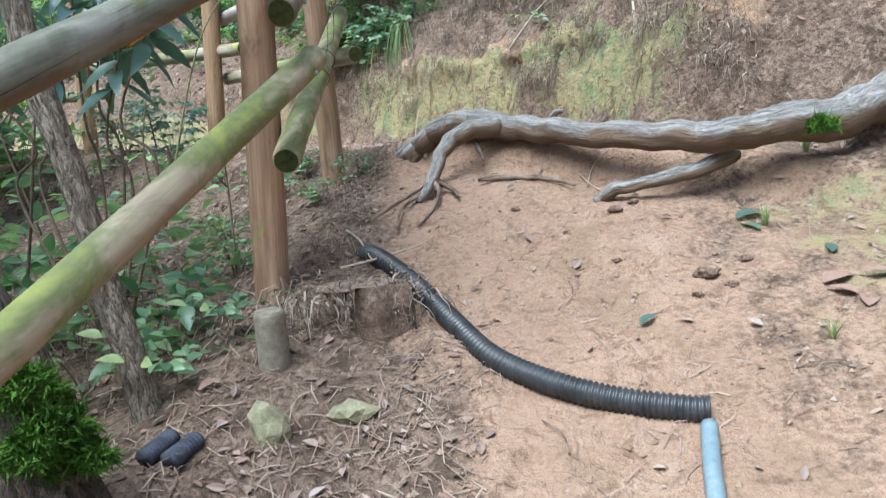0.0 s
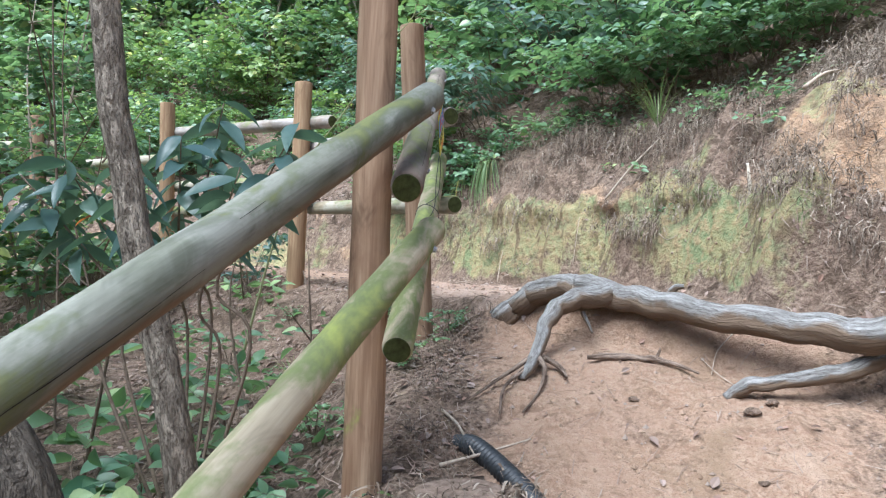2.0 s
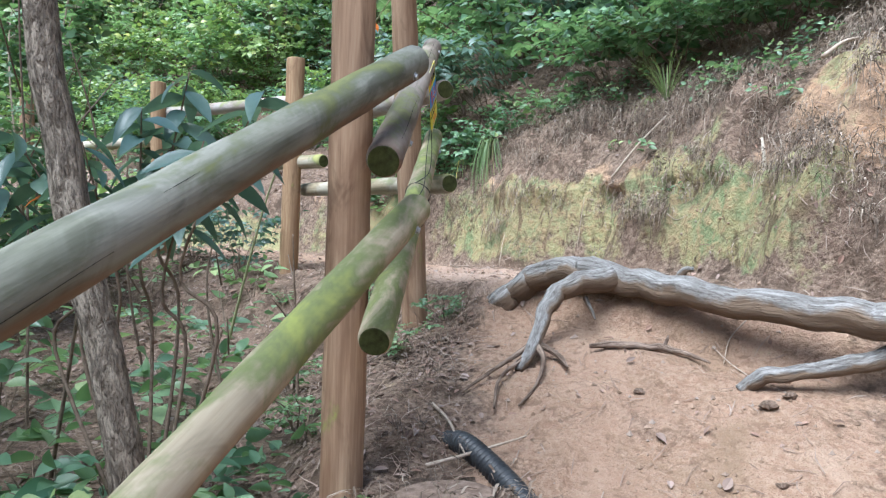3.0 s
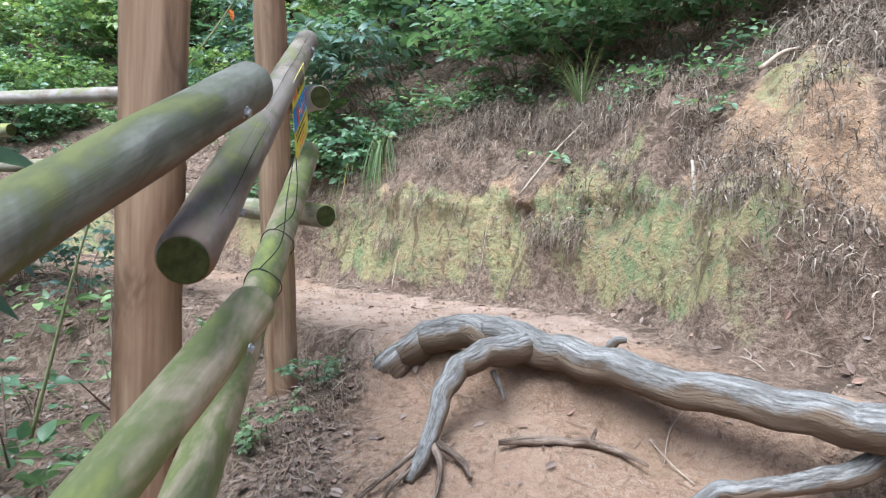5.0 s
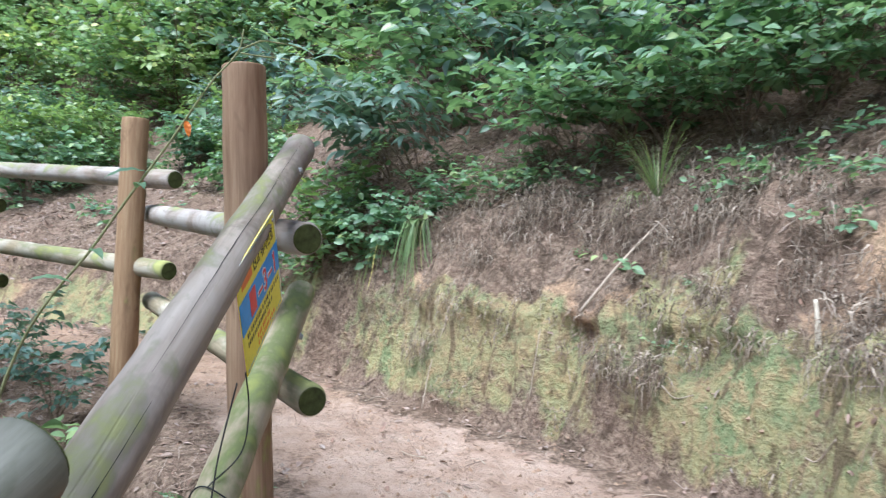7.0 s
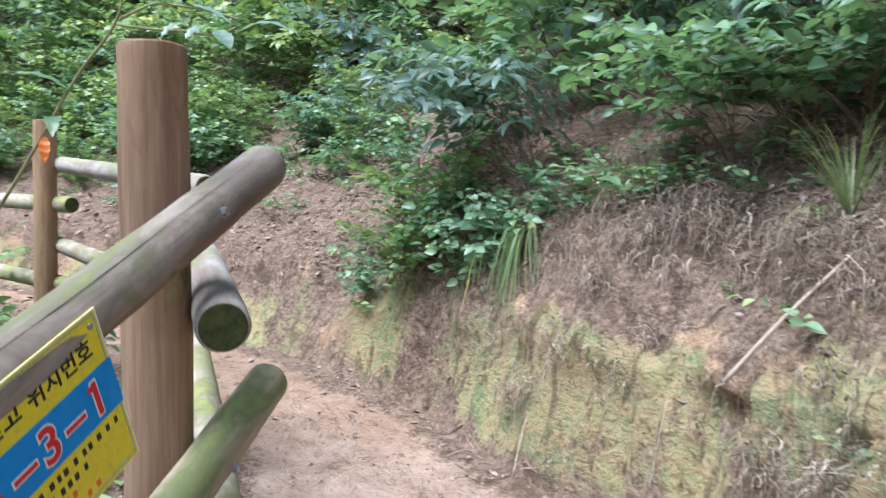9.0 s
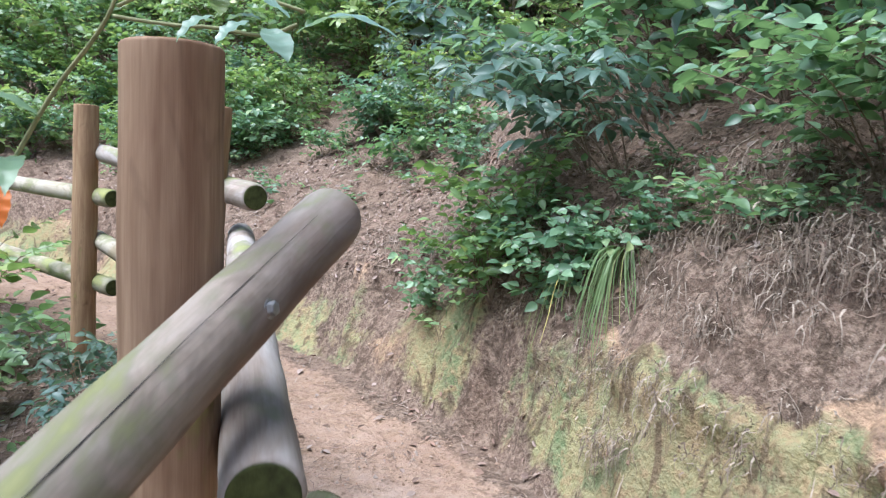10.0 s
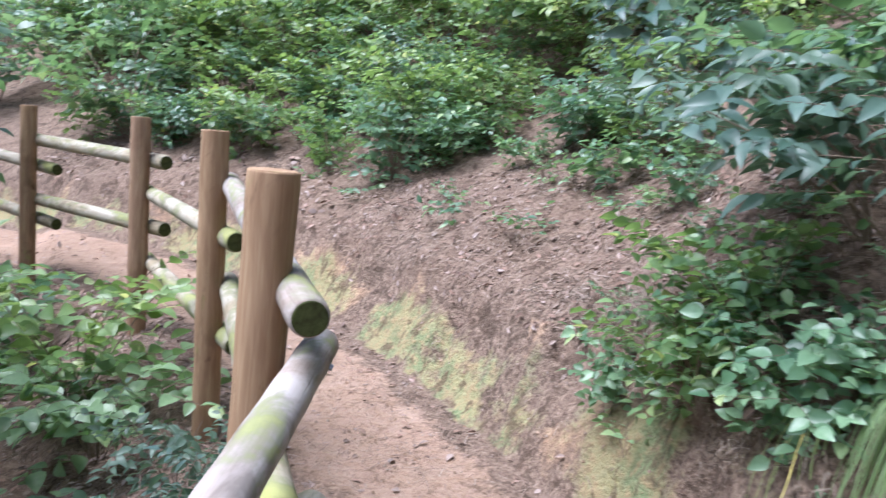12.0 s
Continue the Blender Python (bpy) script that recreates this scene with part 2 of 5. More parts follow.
RAIL_FAR = wood_material("weathered_rail_wood", (0.22, 0.175, 0.11), (0.42, 0.36, 0.26), moss=(0.18, 0.21, 0.10), cover=0.42, bleach=0.45, bark=(0.5, 0.48, 0.43))
END_GRAIN = plain_material("mossy_end_grain", (0.035, 0.04, 0.018), (0.085, 0.10, 0.035), 40, 0.95, 0.5, specular=0.1)
CRACK = plain_material("dark_split", (0.012, 0.011, 0.01), (0.03, 0.027, 0.024), 60, 0.95, 0.1)
STEEL = plain_material("bolt_steel", (0.30, 0.30, 0.31), (0.5, 0.5, 0.5), 60, 0.4, 0.2)
STEEL.node_tree.nodes["Principled BSDF"].inputs["Metallic"].default_value = 0.8
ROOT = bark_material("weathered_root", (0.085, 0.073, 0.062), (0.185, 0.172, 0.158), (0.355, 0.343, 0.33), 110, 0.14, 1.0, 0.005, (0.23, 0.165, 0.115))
ROOT_DARK = bark_material("root_bark", (0.07, 0.045, 0.035), (0.17, 0.12, 0.09), (0.34, 0.26, 0.205), 45, 0.15)
BARK = bark_material("rough_bark", (0.06, 0.048, 0.04), (0.235, 0.19, 0.15), (0.43, 0.37, 0.30), 70, 0.35, 1.0, 0.02)
DARK_BARK = bark_material("dark_bark", (0.025, 0.02, 0.017), (0.075, 0.06, 0.048), (0.16, 0.135, 0.11), 45, 0.4, 1.0, 0.02)
TWIG = plain_material("twig_bark", (0.12, 0.085, 0.06), (0.24, 0.185, 0.14), 50, 0.9, 0.5)
DRY_TWIG = plain_material("dry_twig", (0.30, 0.235, 0.18), (0.50, 0.42, 0.34), 50, 0.9, 0.5)
MOSS = plain_material("bright_moss", (0.045, 0.10, 0.016), (0.13, 0.26, 0.04), 25, 0.95, 1.0, 0.02, 0.1)
HOSE = plain_material("black_plastic", (0.016, 0.018, 0.021), (0.045, 0.047, 0.05), 20, 0.42, 0.15, specular=0.5)
PIPE = plain_material("blue_grey_plastic", (0.13, 0.185, 0.215), (0.22, 0.285, 0.32), 20, 0.5, 0.15, specular=0.5)
STUMP = plain_material("stump_wood", (0.12, 0.08, 0.06), (0.33, 0.245, 0.19), 28, 0.95, 0.8, 0.01)
OLD_POST = plain_material("lichen_wood", (0.17, 0.145, 0.105), (0.34, 0.315, 0.245), 26, 0.95, 0.7, 0.008)
STONE = plain_material("lichen_stone", (0.20, 0.19, 0.11), (0.40, 0.385, 0.25), 34, 0.9, 0.7, 0.01)
RAG = plain_material("dark_blue_rag", (0.03, 0.035, 0.05), (0.09, 0.10, 0.13), 30, 0.8, 0.5)
LEAF_DARK = leaf_material("dark_shrub_leaf", (0.045, 0.10, 0.06), (0.20, 0.32, 0.20), 0.06, 0.31)
LEAF_MID = leaf_material("green_shrub_leaf", (0.05, 0.11, 0.06), (0.26, 0.395, 0.235), 0.1, 0.34)
LEAF_LIGHT = leaf_material("light_shrub_leaf", (0.07, 0.135, 0.05), (0.29, 0.40, 0.17), 0.18, 0.38)
LEAF_GLOSS = leaf_material("glossy_leaf", (0.055, 0.105, 0.085), (0.16, 0.24, 0.20), 0.0, 0.36)
LEAF_HOLLY = leaf_material("dark_glossy_leaf", (0.06, 0.11, 0.10), (0.16, 0.245, 0.215), 0.0, 0.27)
GRASS = leaf_material("grass_blade", (0.12, 0.19, 0.07), (0.40, 0.46, 0.25), 0.3, 0.5)
DEAD_LEAF = scrap_material("dead_leaf", (0.12, 0.08, 0.062), (0.32, 0.21, 0.16), (0.42, 0.33, 0.28), (0.23, 0.16, 0.13), (0.38, 0.24, 0.18), (0.46, 0.38, 0.34), (0.17, 0.115, 0.09))
NEEDLE = scrap_material("pine_needle", (0.16, 0.105, 0.08), (0.36, 0.265, 0.205), (0.26, 0.18, 0.135), (0.50, 0.41, 0.34))
ROOTLET = scrap_material("rootlet", (0.05, 0.036, 0.026), (0.33, 0.255, 0.195), (0.08, 0.058, 0.04), (0.55, 0.46, 0.37), (0.15, 0.105, 0.075))
PEBBLE = scrap_material("pebble", (0.16, 0.105, 0.07), (0.46, 0.33, 0.24), (0.25, 0.165, 0.11), (0.40, 0.33, 0.28), (0.36, 0.22, 0.14))
TWIG_LEAF = leaf_material("pale_twig_leaf", (0.17, 0.27, 0.20), (0.27, 0.39, 0.32), 0.0, 0.3)
GREEN_TWIG = plain_material("green_twig", (0.20, 0.22, 0.10), (0.34, 0.34, 0.18), 40, 0.7, 0.2)
RED_LEAF = leaf_material("orange_leaf", (0.55, 0.13, 0.02), (0.75, 0.22, 0.04))
YELLOW = plain_material("yellow_paint", (0.78, 0.66, 0.015), (0.86, 0.74, 0.03), 12, 0.35, 0.03)
BLUE = plain_material("blue_paint", (0.005, 0.25, 0.72), (0.01, 0.30, 0.80), 12, 0.35, 0.03)
WHITE = plain_material("white_paint", (0.75, 0.75, 0.73), (0.82, 0.82, 0.80), 12, 0.35, 0.03)
RED = plain_material("red_paint", (0.62, 0.015, 0.03), (0.70, 0.02, 0.035), 12, 0.35, 0.03)
BLACK = plain_material("black_paint", (0.012, 0.012, 0.012), (0.025, 0.025, 0.025), 12, 0.4, 0.03)
ORANGE = plain_material("orange_paint", (0.75, 0.16, 0.02), (0.8, 0.2, 0.03), 12, 0.4, 0.03)

# ---- mesh helpers ----
rng = np.random.default_rng(7)


def lattice(ix, iy, seed):
    h = (ix.astype(np.int64) * 374761393 + iy.astype(np.int64) * 668265263 + seed * 982451653) & 0x7FFFFFFF
    h = ((h ^ (h >> 13)) * 1274126177) & 0x7FFFFFFF
    return ((h ^ (h >> 16)) & 0xFFFF) / 65535.0


def value_noise(x, y, seed=0, octaves=4):
    """Smooth noise from -1 to 1 over arrays."""
    total, amp, norm = 0.0, 1.0, 0.0
    for o in range(octaves):
        ix, iy = np.floor(x), np.floor(y)
        fx, fy = x - ix, y - iy
        fx, fy = fx * fx * (3 - 2 * fx), fy * fy * (3 - 2 * fy)
        a, b = lattice(ix, iy, seed + o), lattice(ix + 1, iy, seed + o)
        c, d = lattice(ix, iy + 1, seed + o), lattice(ix + 1, iy + 1, seed + o)
        total = total + amp * ((a * (1 - fx) + b * fx) * (1 - fy) + (c * (1 - fx) + d * fx) * fy)
        norm, amp = norm + amp, amp * 0.5
        x, y = x * 2.03 + 17.1, y * 2.03 + 5.3
    return total / norm * 2 - 1


def step(x, a, b):
    k = np.clip((x - a) / (b - a), 0, 1)
    return k * k * (3 - 2 * k)


def mesh_from(name, verts, faces, material, smooth=False):
    m = bpy.data.meshes.new(name)
    m.from_pydata([tuple(v) for v in verts], [], faces)
    m.materials.append(material)
    if smooth:
        m.polygons.foreach_set("use_smooth", [True] * len(m.polygons))
    m.update()
    return m


def piece(name, mesh, parent=None, label="", at=None):
    ob = new(name, mesh)
    if parent is not None:
        ob.parent = parent
    if at is not None:
        ob.matrix_basis = at
    return tagged(ob, label)


def thing(name, label, category, at=None, group=""):
    ob = new(name)
    ob.empty_display_size = 0.1
    if at is not None:
        ob.matrix_basis = at
    return tagged(ob, label, category, group)


def catmull(points, per=8):
    """A smooth line through points of any dimension."""
    p = np.array(points, float)
    p = np.vstack([2 * p[0] - p[1], p, 2 * p[-1] - p[-2]])
    out = []
    for i in range(1, len(p) - 2):
        for k in range(per):
            t = k / per
            out.append(0.5 * (2 * p[i] + (p[i + 1] - p[i - 1]) * t + (2 * p[i - 1] - 5 * p[i] + 4 * p[i + 1] - p[i + 2]) * t * t + (3 * p[i] - p[i - 1] - 3 * p[i + 1] + p[i + 2]) * t ** 3))
    out.append(p[-2])
    return np.array(out)


def tube(points, radii, sides=12, wobble=0.0, seed=0, flat=1.0):
    """Vertices and faces of a tube with closed ends."""
    p, n = np.array(points, float), len(points)
    r = np.full(n, radii) if np.isscalar(radii) else np.array(radii, float)
    t = np.gradient(p, axis=0)
    t /= np.linalg.norm(t, axis=1)[:, None] + 1e-9
    up = np.array([0, 0, 1.0]) if abs(t[0][2]) < 0.9 else np.array([1.0, 0, 0])
    verts, faces = [], []
    for i in range(n):
        side = np.cross(t[i], up)
        side /= np.linalg.norm(side) + 1e-9
        up = np.cross(side, t[i])
        for k in range(sides):
            a = 2 * math.pi * k / sides
            rr = r[i]
            if wobble:
                rr *= 1 + wobble * float(value_noise(np.array([i * 0.13 + seed * 9.7 + 2.2 * math.sin(a)]), np.array([2.6 * math.cos(a) + seed * 3.1 + 20]), seed, 3)[0])
            verts.append(p[i] + rr * (math.cos(a) * side + flat * math.sin(a) * up))
    for i in range(n - 1):
        for k in range(sides):
            k2 = (k + 1) % sides
            faces.append((i * sides + k, i * sides + k2, (i + 1) * sides + k2, (i + 1) * sides + k))
    faces.append(tuple(range(sides - 1, -1, -1)))
    faces.append(tuple((n - 1) * sides + k for k in range(sides)))
    return verts, faces


def join(parts):
    verts, faces = [], []
    for v, f in parts:
        o = len(verts)
        verts.extend(v)
        faces.extend([tuple(i + o for i in q) for q in f])
    return verts, faces


def leaves(base, way, normal, length, width, droop=0.25, fold=0.18, simple=False):
    """Vertices and faces of many pointed, folded, bent leaves."""
    base, way, normal = (np.asarray(a, float) for a in (base, way, normal))
    n = len(base)
    length, width = np.broadcast_to(length, (n,)).astype(float), np.broadcast_to(width, (n,)).astype(float)
    way = way / (np.linalg.norm(way, axis=1)[:, None] + 1e-9)
    side = np.cross(way, normal)
    side /= np.linalg.norm(side, axis=1)[:, None] + 1e-9
    normal = np.cross(side, way)
    prof, quads = [(0, 0, 0)], []
    if simple:
        rows = ((0.18, 0.62), (0.48, 1.0), (0.8, 0.55))
        prof += [(u, k * w, w) for u, w in rows for k in (-1, 1)] + [(1, 0, 0)]
        quads = [(0, 1, 2), (1, 3, 4, 2), (3, 5, 6, 4), (5, 7, 6)]
    else:
        rows = ((0.10, 0.48), (0.26, 0.90), (0.46, 1.0), (0.68, 0.76), (0.86, 0.38))
        prof += [(u, k * w, abs(k) * w) for u, w in rows for k in (-1, 0, 1)] + [(1, 0, 0)]
        quads = [(0, 1, 2), (0, 2, 3)]
        for r in range(len(rows) - 1):
            a = 1 + 3 * r
            quads += [(a, a + 3, a + 4, a + 1), (a + 1, a + 4, a + 5, a + 2)]
        quads += [(13, 16, 14), (14, 16, 15)]
    v = np.empty((n, len(prof), 3))
    for i, (u, w, lift) in enumerate(prof):
        v[:, i] = base + way * (u * length)[:, None] + side * (w * width * 0.5)[:, None] + normal * (lift * fold * width - droop * u * u * length)[:, None]
    k = len(prof)
    faces = [tuple(i * k + j for j in q) for i in range(n) for q in quads]
    return v.reshape(-1, 3), faces


def around(n, tilt=0.5):
    """Random mostly upward normals."""
    v = rng.normal(0, tilt, (n, 3))
    v[:, 2] = 1
    return v / np.linalg.norm(v, axis=1)[:, None]


# ---- terrain ----
# the foot of the bank on the hill side, and the middle of the trail with its height
FOOT = np.array([(2.1, -8), (1.75, -1), (1.7, 1.2), (1.75, 2.2), (2.0, 2.9), (1.5, 3.5), (1.12, 3.85), (0.98, 4.4), (0.76, 4.76), (0.34, 5.35), (-0.16, 5.78), (-0.72, 6.48),
                 (-1.2, 6.8), (-1.95, 7.28), (-2.85, 7.78), (-4.2, 8.4), (-6, 8.75), (-9, 8.9), (-14, 8.5), (-30, 7)])
TRAIL = np.array([(0.2, -8, -2.4), (0.2, -2, -0.5), (0.2, 0, 0.1), (0.25, 1.2, 0.50), (0.25, 1.9, 0.72), (0.25, 2.5, 0.93), (0.3, 3.0, 1.16), (0.3, 3.3, 1.30), (0.2, 3.7, 1.36), (0.1, 4.2, 1.38),
                  (-0.2, 5.0, 1.40), (-0.9, 5.95, 1.46), (-1.8, 6.8, 1.57), (-2.9, 7.4, 1.66), (-4.2, 7.9, 1.75), (-6.5, 8.2, 1.9), (-10, 8.3, 2.0), (-30, 6.5, 2.2)])
FENCE_LINE = np.array([(-1.3, -8), (-1.1, 0.3), (-0.62, 2.5), (-0.6, 4.03), (-1.55, 5.4), (-2.93, 6.32), (-4.46, 7.0), (-6.2, 7.2), (-10, 7.3), (-30, 5.5)])
STEEP = np.array([(-9, 0), (-0.11, 0), (-0.06, 0.10), (0.0, 0.33), (0.08, 0.55), (0.19, 0.71), (0.25, 0.84), (0.31, 1.0), (0.42, 1.12), (0.7, 1.36), (1.2, 1.75), (2, 2.3), (4, 3.5), (8, 5.7), (20, 11.4), (60, 26.4)])
BANK = np.array([(-9, 0), (-0.02, 0), (0.06, 0.18), (0.19, 0.36), (0.235, 0.56), (0.36, 0.68), (0.55, 0.88), (0.8, 1.05), (1.2, 1.3), (2, 1.75), (4, 2.9), (8, 5.2), (20, 11), (60, 26)])


def offset(x, y, line):
    """Distance from a line, positive on its right, and the length along it at the nearest place."""
    best, sign, along, run = np.full(x.shape, 1e9), np.zeros(x.shape), np.zeros(x.shape), 0.0
    for (ax, ay), (bx, by) in zip(line[:-1, :2], line[1:, :2]):
        dx, dy = bx - ax, by - ay
        ln = math.hypot(dx, dy)
        t = np.clip(((x - ax) * dx + (y - ay) * dy) / ln ** 2, 0, 1)
        d = np.hypot(x - ax - t * dx, y - ay - t * dy)
        s = np.sign(dy * (x - ax) - dx * (y - ay))
        near = d < best - 1e-9
        best, sign, along = np.where(near, d, best), np.where(near, s, sign), np.where(near, run + t * ln, along)
        run += ln
    return best * sign, along


TRAIL_FINE = catmull(TRAIL, 10)


def ground_z(x, y, rough=True):
    x, y = np.atleast_1d(np.asarray(x, float)), np.atleast_1d(np.asarray(y, float))
    num, den = np.zeros(x.shape), np.zeros(x.shape)
    for px, py, pz in TRAIL_FINE:
        w = 1 / ((x - px) ** 2 + (y - py) ** 2 + 0.012) ** 2
        num, den = num + w * pz, den + w
    z = num / den
    d, run = offset(x, y, FOOT)
    wob = 0.10 * value_noise(x * 1.7, y * 1.7, 3, 3) + 0.07 * value_noise(x * 6.5, y * 6.5, 5, 3)
    # near the bend the bank is a steep wall cut by small gullies
    ribs = 0.035 * value_noise(x * 1.7, y * 1.7, 3, 3) + 0.06 * value_noise(run * 4.5, d * 2.5, 5, 2) + 0.06 * np.abs(value_noise(run * 8, d * 6, 8, 2)) - 0.02
    wall = step(x, -1.7, -0.9) * step(y, 3.3, 3.9)
    z = z + np.interp(d + wob, BANK[:, 0], BANK[:, 1]) * (1 - wall) + np.interp(d + ribs, STEEP[:, 0], STEEP[:, 1]) * wall
    # the earth step that the great root holds
    n = (y - (3.71 - 0.52 * x + 0.7 * np.clip(-x, 0, 0.6))) * 0.887
    z = z + 0.15 * step(n, -0.12, 0.06) * (1 - step(d, 0.0, 1.0)) * step(y, 2.2, 3.0)
    # earth heaped where the root dives in
    z = z + 0.13 * np.exp(-((x + 0.27) ** 2 + (y - 3.83) ** 2) / 0.02)
    # the ground falls a little behind the fence
    f, _ = offset(x, y, FENCE_LINE)
    z = z - 0.17 * step(-f, -0.05, 0.45) * step(y, 0.5, 2.5) - 0.05 * np.clip(-f - 0.5, 0, 3)
    if rough:
        bank = step(d, -0.1, 0.2)
        z = z + (0.020 + 0.06 * bank + 0.02 * step(-f, 0, 0.3)) * value_noise(x * 4.5, y * 4.5, 11, 4)
        z = z + (0.013 - 0.008 * bank) * value_noise(x * 15, y * 15, 23, 3)
        z = z + bank * 0.05 * (np.abs(value_noise(x * 2.3 + y, y * 2.3 - x, 31, 3)) - 0.3)
    return z


def gully(x, y, d):
    """How far a place lies in the bare earth gully of the bank."""
    k = x - 0.3 * d
    return step(k, 1.12, 1.20) * (1 - step(k, 1.42, 1.55)) * step(d, 0.09, 0.18) * (1 - step(d, 0.62, 0.8)) * step(y, 3.5, 3.75) * (1 - step(y, 4.35, 4.6))


def on_ground(x, y, lift=0.0):
    return Vector((x, y, float(ground_z(x, y)[0]) + lift))


def build_ground():
    u = np.linspace(-1, 1, 600)
    gx = -0.6 + 4.2 * u + 70 * np.sign(u) * np.abs(u) ** 7
    gy = 4.2 + 4.6 * u + 70 * np.sign(u) * np.abs(u) ** 7
    X, Y = np.meshgrid(gx, gy)
    x, y = X.ravel(), Y.ravel()
    z = ground_z(x, y)
    n = len(u)
    # the matted edge of the bank hangs over the wall below it
    d, run = offset(x, y, FOOT)
    rise = z - 1.42
    lip = 0.075 * step(rise, 0.58, 0.70) * (1 - step(rise, 0.80, 1.15)) * step(x, -0.9, -0.4) * (1 - step(x, 1.0, 1.2)) * step(y, 4.2, 4.5) * step(d, -0.1, 0.0) * (1 - step(d, 0.6, 0.8))
    lip = lip * (0.7 + 0.8 * value_noise(run * 6, run * 0, 91, 2))
    verts = np.stack([x - 0.82 * lip, y - 0.57 * lip, z - 0.3 * lip], 1)
    idx = np.arange(n * n).reshape(n, n)
    faces = np.stack([idx[:-1, :-1], idx[:-1, 1:], idx[1:, 1:], idx[1:, :-1]], -1).reshape(-1, 4)
    m = mesh_from("ground", verts, faces.tolist(), SOIL, True)
    d, _ = offset(x, y, FOOT)
    c, _ = offset(x, y, TRAIL)
    f, _ = offset(x, y, FENCE_LINE)
    trail = step(f, 0.12, 0.42) * (1 - step(d, -0.36, -0.10))
    trail = trail * (0.82 - 0.25 * step(np.abs(c), 0.35, 0.7))
    low = 1 - step(y, 2.0, 2.6)
    trail = trail * (1 - 0.75 * low * step(-x, -0.12, 0.12))
    moss = step(d, -0.11, -0.03) * (1 - step(d, 0.10, 0.20)) * (0.80 - 0.08 * step(x, 1.0, 1.3)) * step(y, 3.7, 4.1)
    moss = np.maximum(moss, 0.62 * step(d, -0.25, 0.0) * (1 - step(d, 0.3, 0.7)) * (1 - step(y, 2.6, 3.1)) * step(y, 1.0, 1.6))
    moss = np.maximum(moss, 0.6 * step(x, 1.0, 1.25) * step(y, 2.0, 2.4) * (1 - step(y, 2.85, 3.05)))
    moss = moss * (0.68 + 0.22 * step(x, -0.7, 0.0) + 1.1 * value_noise(x * 2.4, y * 2.4, 61, 3)) + 0.55 * step(d, 0.05, 0.12) * (1 - step(d, 0.22, 0.32)) * step(x, 0.0, 0.5) * step(y, 3.6, 4.2) * step(value_noise(x * 2.6, y * 2.6, 67, 3), -0.2, 0.2)
    lobe = np.exp(-((x + 0.15) ** 2 + (y - 6.42) ** 2) / 0.12)
    moss = moss * (1 - 0.75 * lobe)
    # bare orange earth in the gully, greenish towards its top
    bare = gully(x, y, d)
    sand = 0.92 * bare
    moss = np.maximum(moss, 0.6 * bare * step(d, 0.30, 0.38))
    sand = np.maximum(sand, 0.62 * step(value_noise(x * 3.3, y * 3.3, 71, 3), -0.05, 0.25) * step(d, -0.08, 0.0) * (1 - step(d, 0.16, 0.24)) * step(y, 3.8, 4.3))
    dust = step(y, 3.5, 4.3) * (1 - 0.6 * step(y, 5.2, 6.2)) * (1 - step(np.abs(c), 0.5, 0.9))
    for name, values in (("dust", dust), ("trail", trail), ("moss", moss), ("sand", sand)):
        a = m.attributes.new(name, "FLOAT", "POINT")
        a.data.foreach_set("value", np.clip(values, 0, 1).astype(np.float32))
    return tagged(new("ground", m), "reddish earth trail with mossy bank and leaf litter", "ground", kind="structure")


build_ground()

# ---- fence ----
def along(a, b):
    """A frame at a whose z axis points to b, and the distance."""
    a, b = Vector(a), Vector(b)
    q = (b - a).to_track_quat("Z", "Y")
    return Matrix.Translation(a) @ q.to_matrix().to_4x4(), (b - a).length


def log_mesh(name, length, radius, material, seed, rings=22, sides=24, bow=0.0, ease=1.0):
    """A turned log with eased ends, from z = 0 up to its length."""
    zs = [0, 0.004 * ease, 0.012 * ease] + list(np.linspace(0.03, length - 0.03, rings)) + [length - 0.012 * ease, length - 0.004 * ease, length]
    rs = [radius - 0.006 * ease, radius - 0.0025 * ease, radius - 0.0005] + [radius * (1 + 0.02 * math.sin(k * 1.7 + seed)) for k in range(rings)] + [radius - 0.0005, radius - 0.0025 * ease, radius - 0.006 * ease]
    pts = [(bow * math.sin(math.pi * z / length), 0, z) for z in zs]
    v, f = tube(pts, rs, sides, 0.035, seed)
    return mesh_from(name, v, f, material, True)


def disc_mesh(name, radius, thick, material, sides=24):
    v, f = tube([(0, 0, 0), (0, 0, thick * 0.6), (0, 0, thick)], [radius, radius, radius * 0.93], sides)
    return mesh_from(name, v, f, material)


def bolt_mesh():
    v1, f1 = tube([(0, 0, -0.02), (0, 0, 0.004)], 0.011, 12)
    v2, f2 = tube([(0, 0, 0.004), (0, 0, 0.011), (0, 0, 0.012)], [0.008, 0.008, 0.006], 6)
    return mesh_from("bolt", *join([(v1, f1), (v2, f2)]), STEEL)


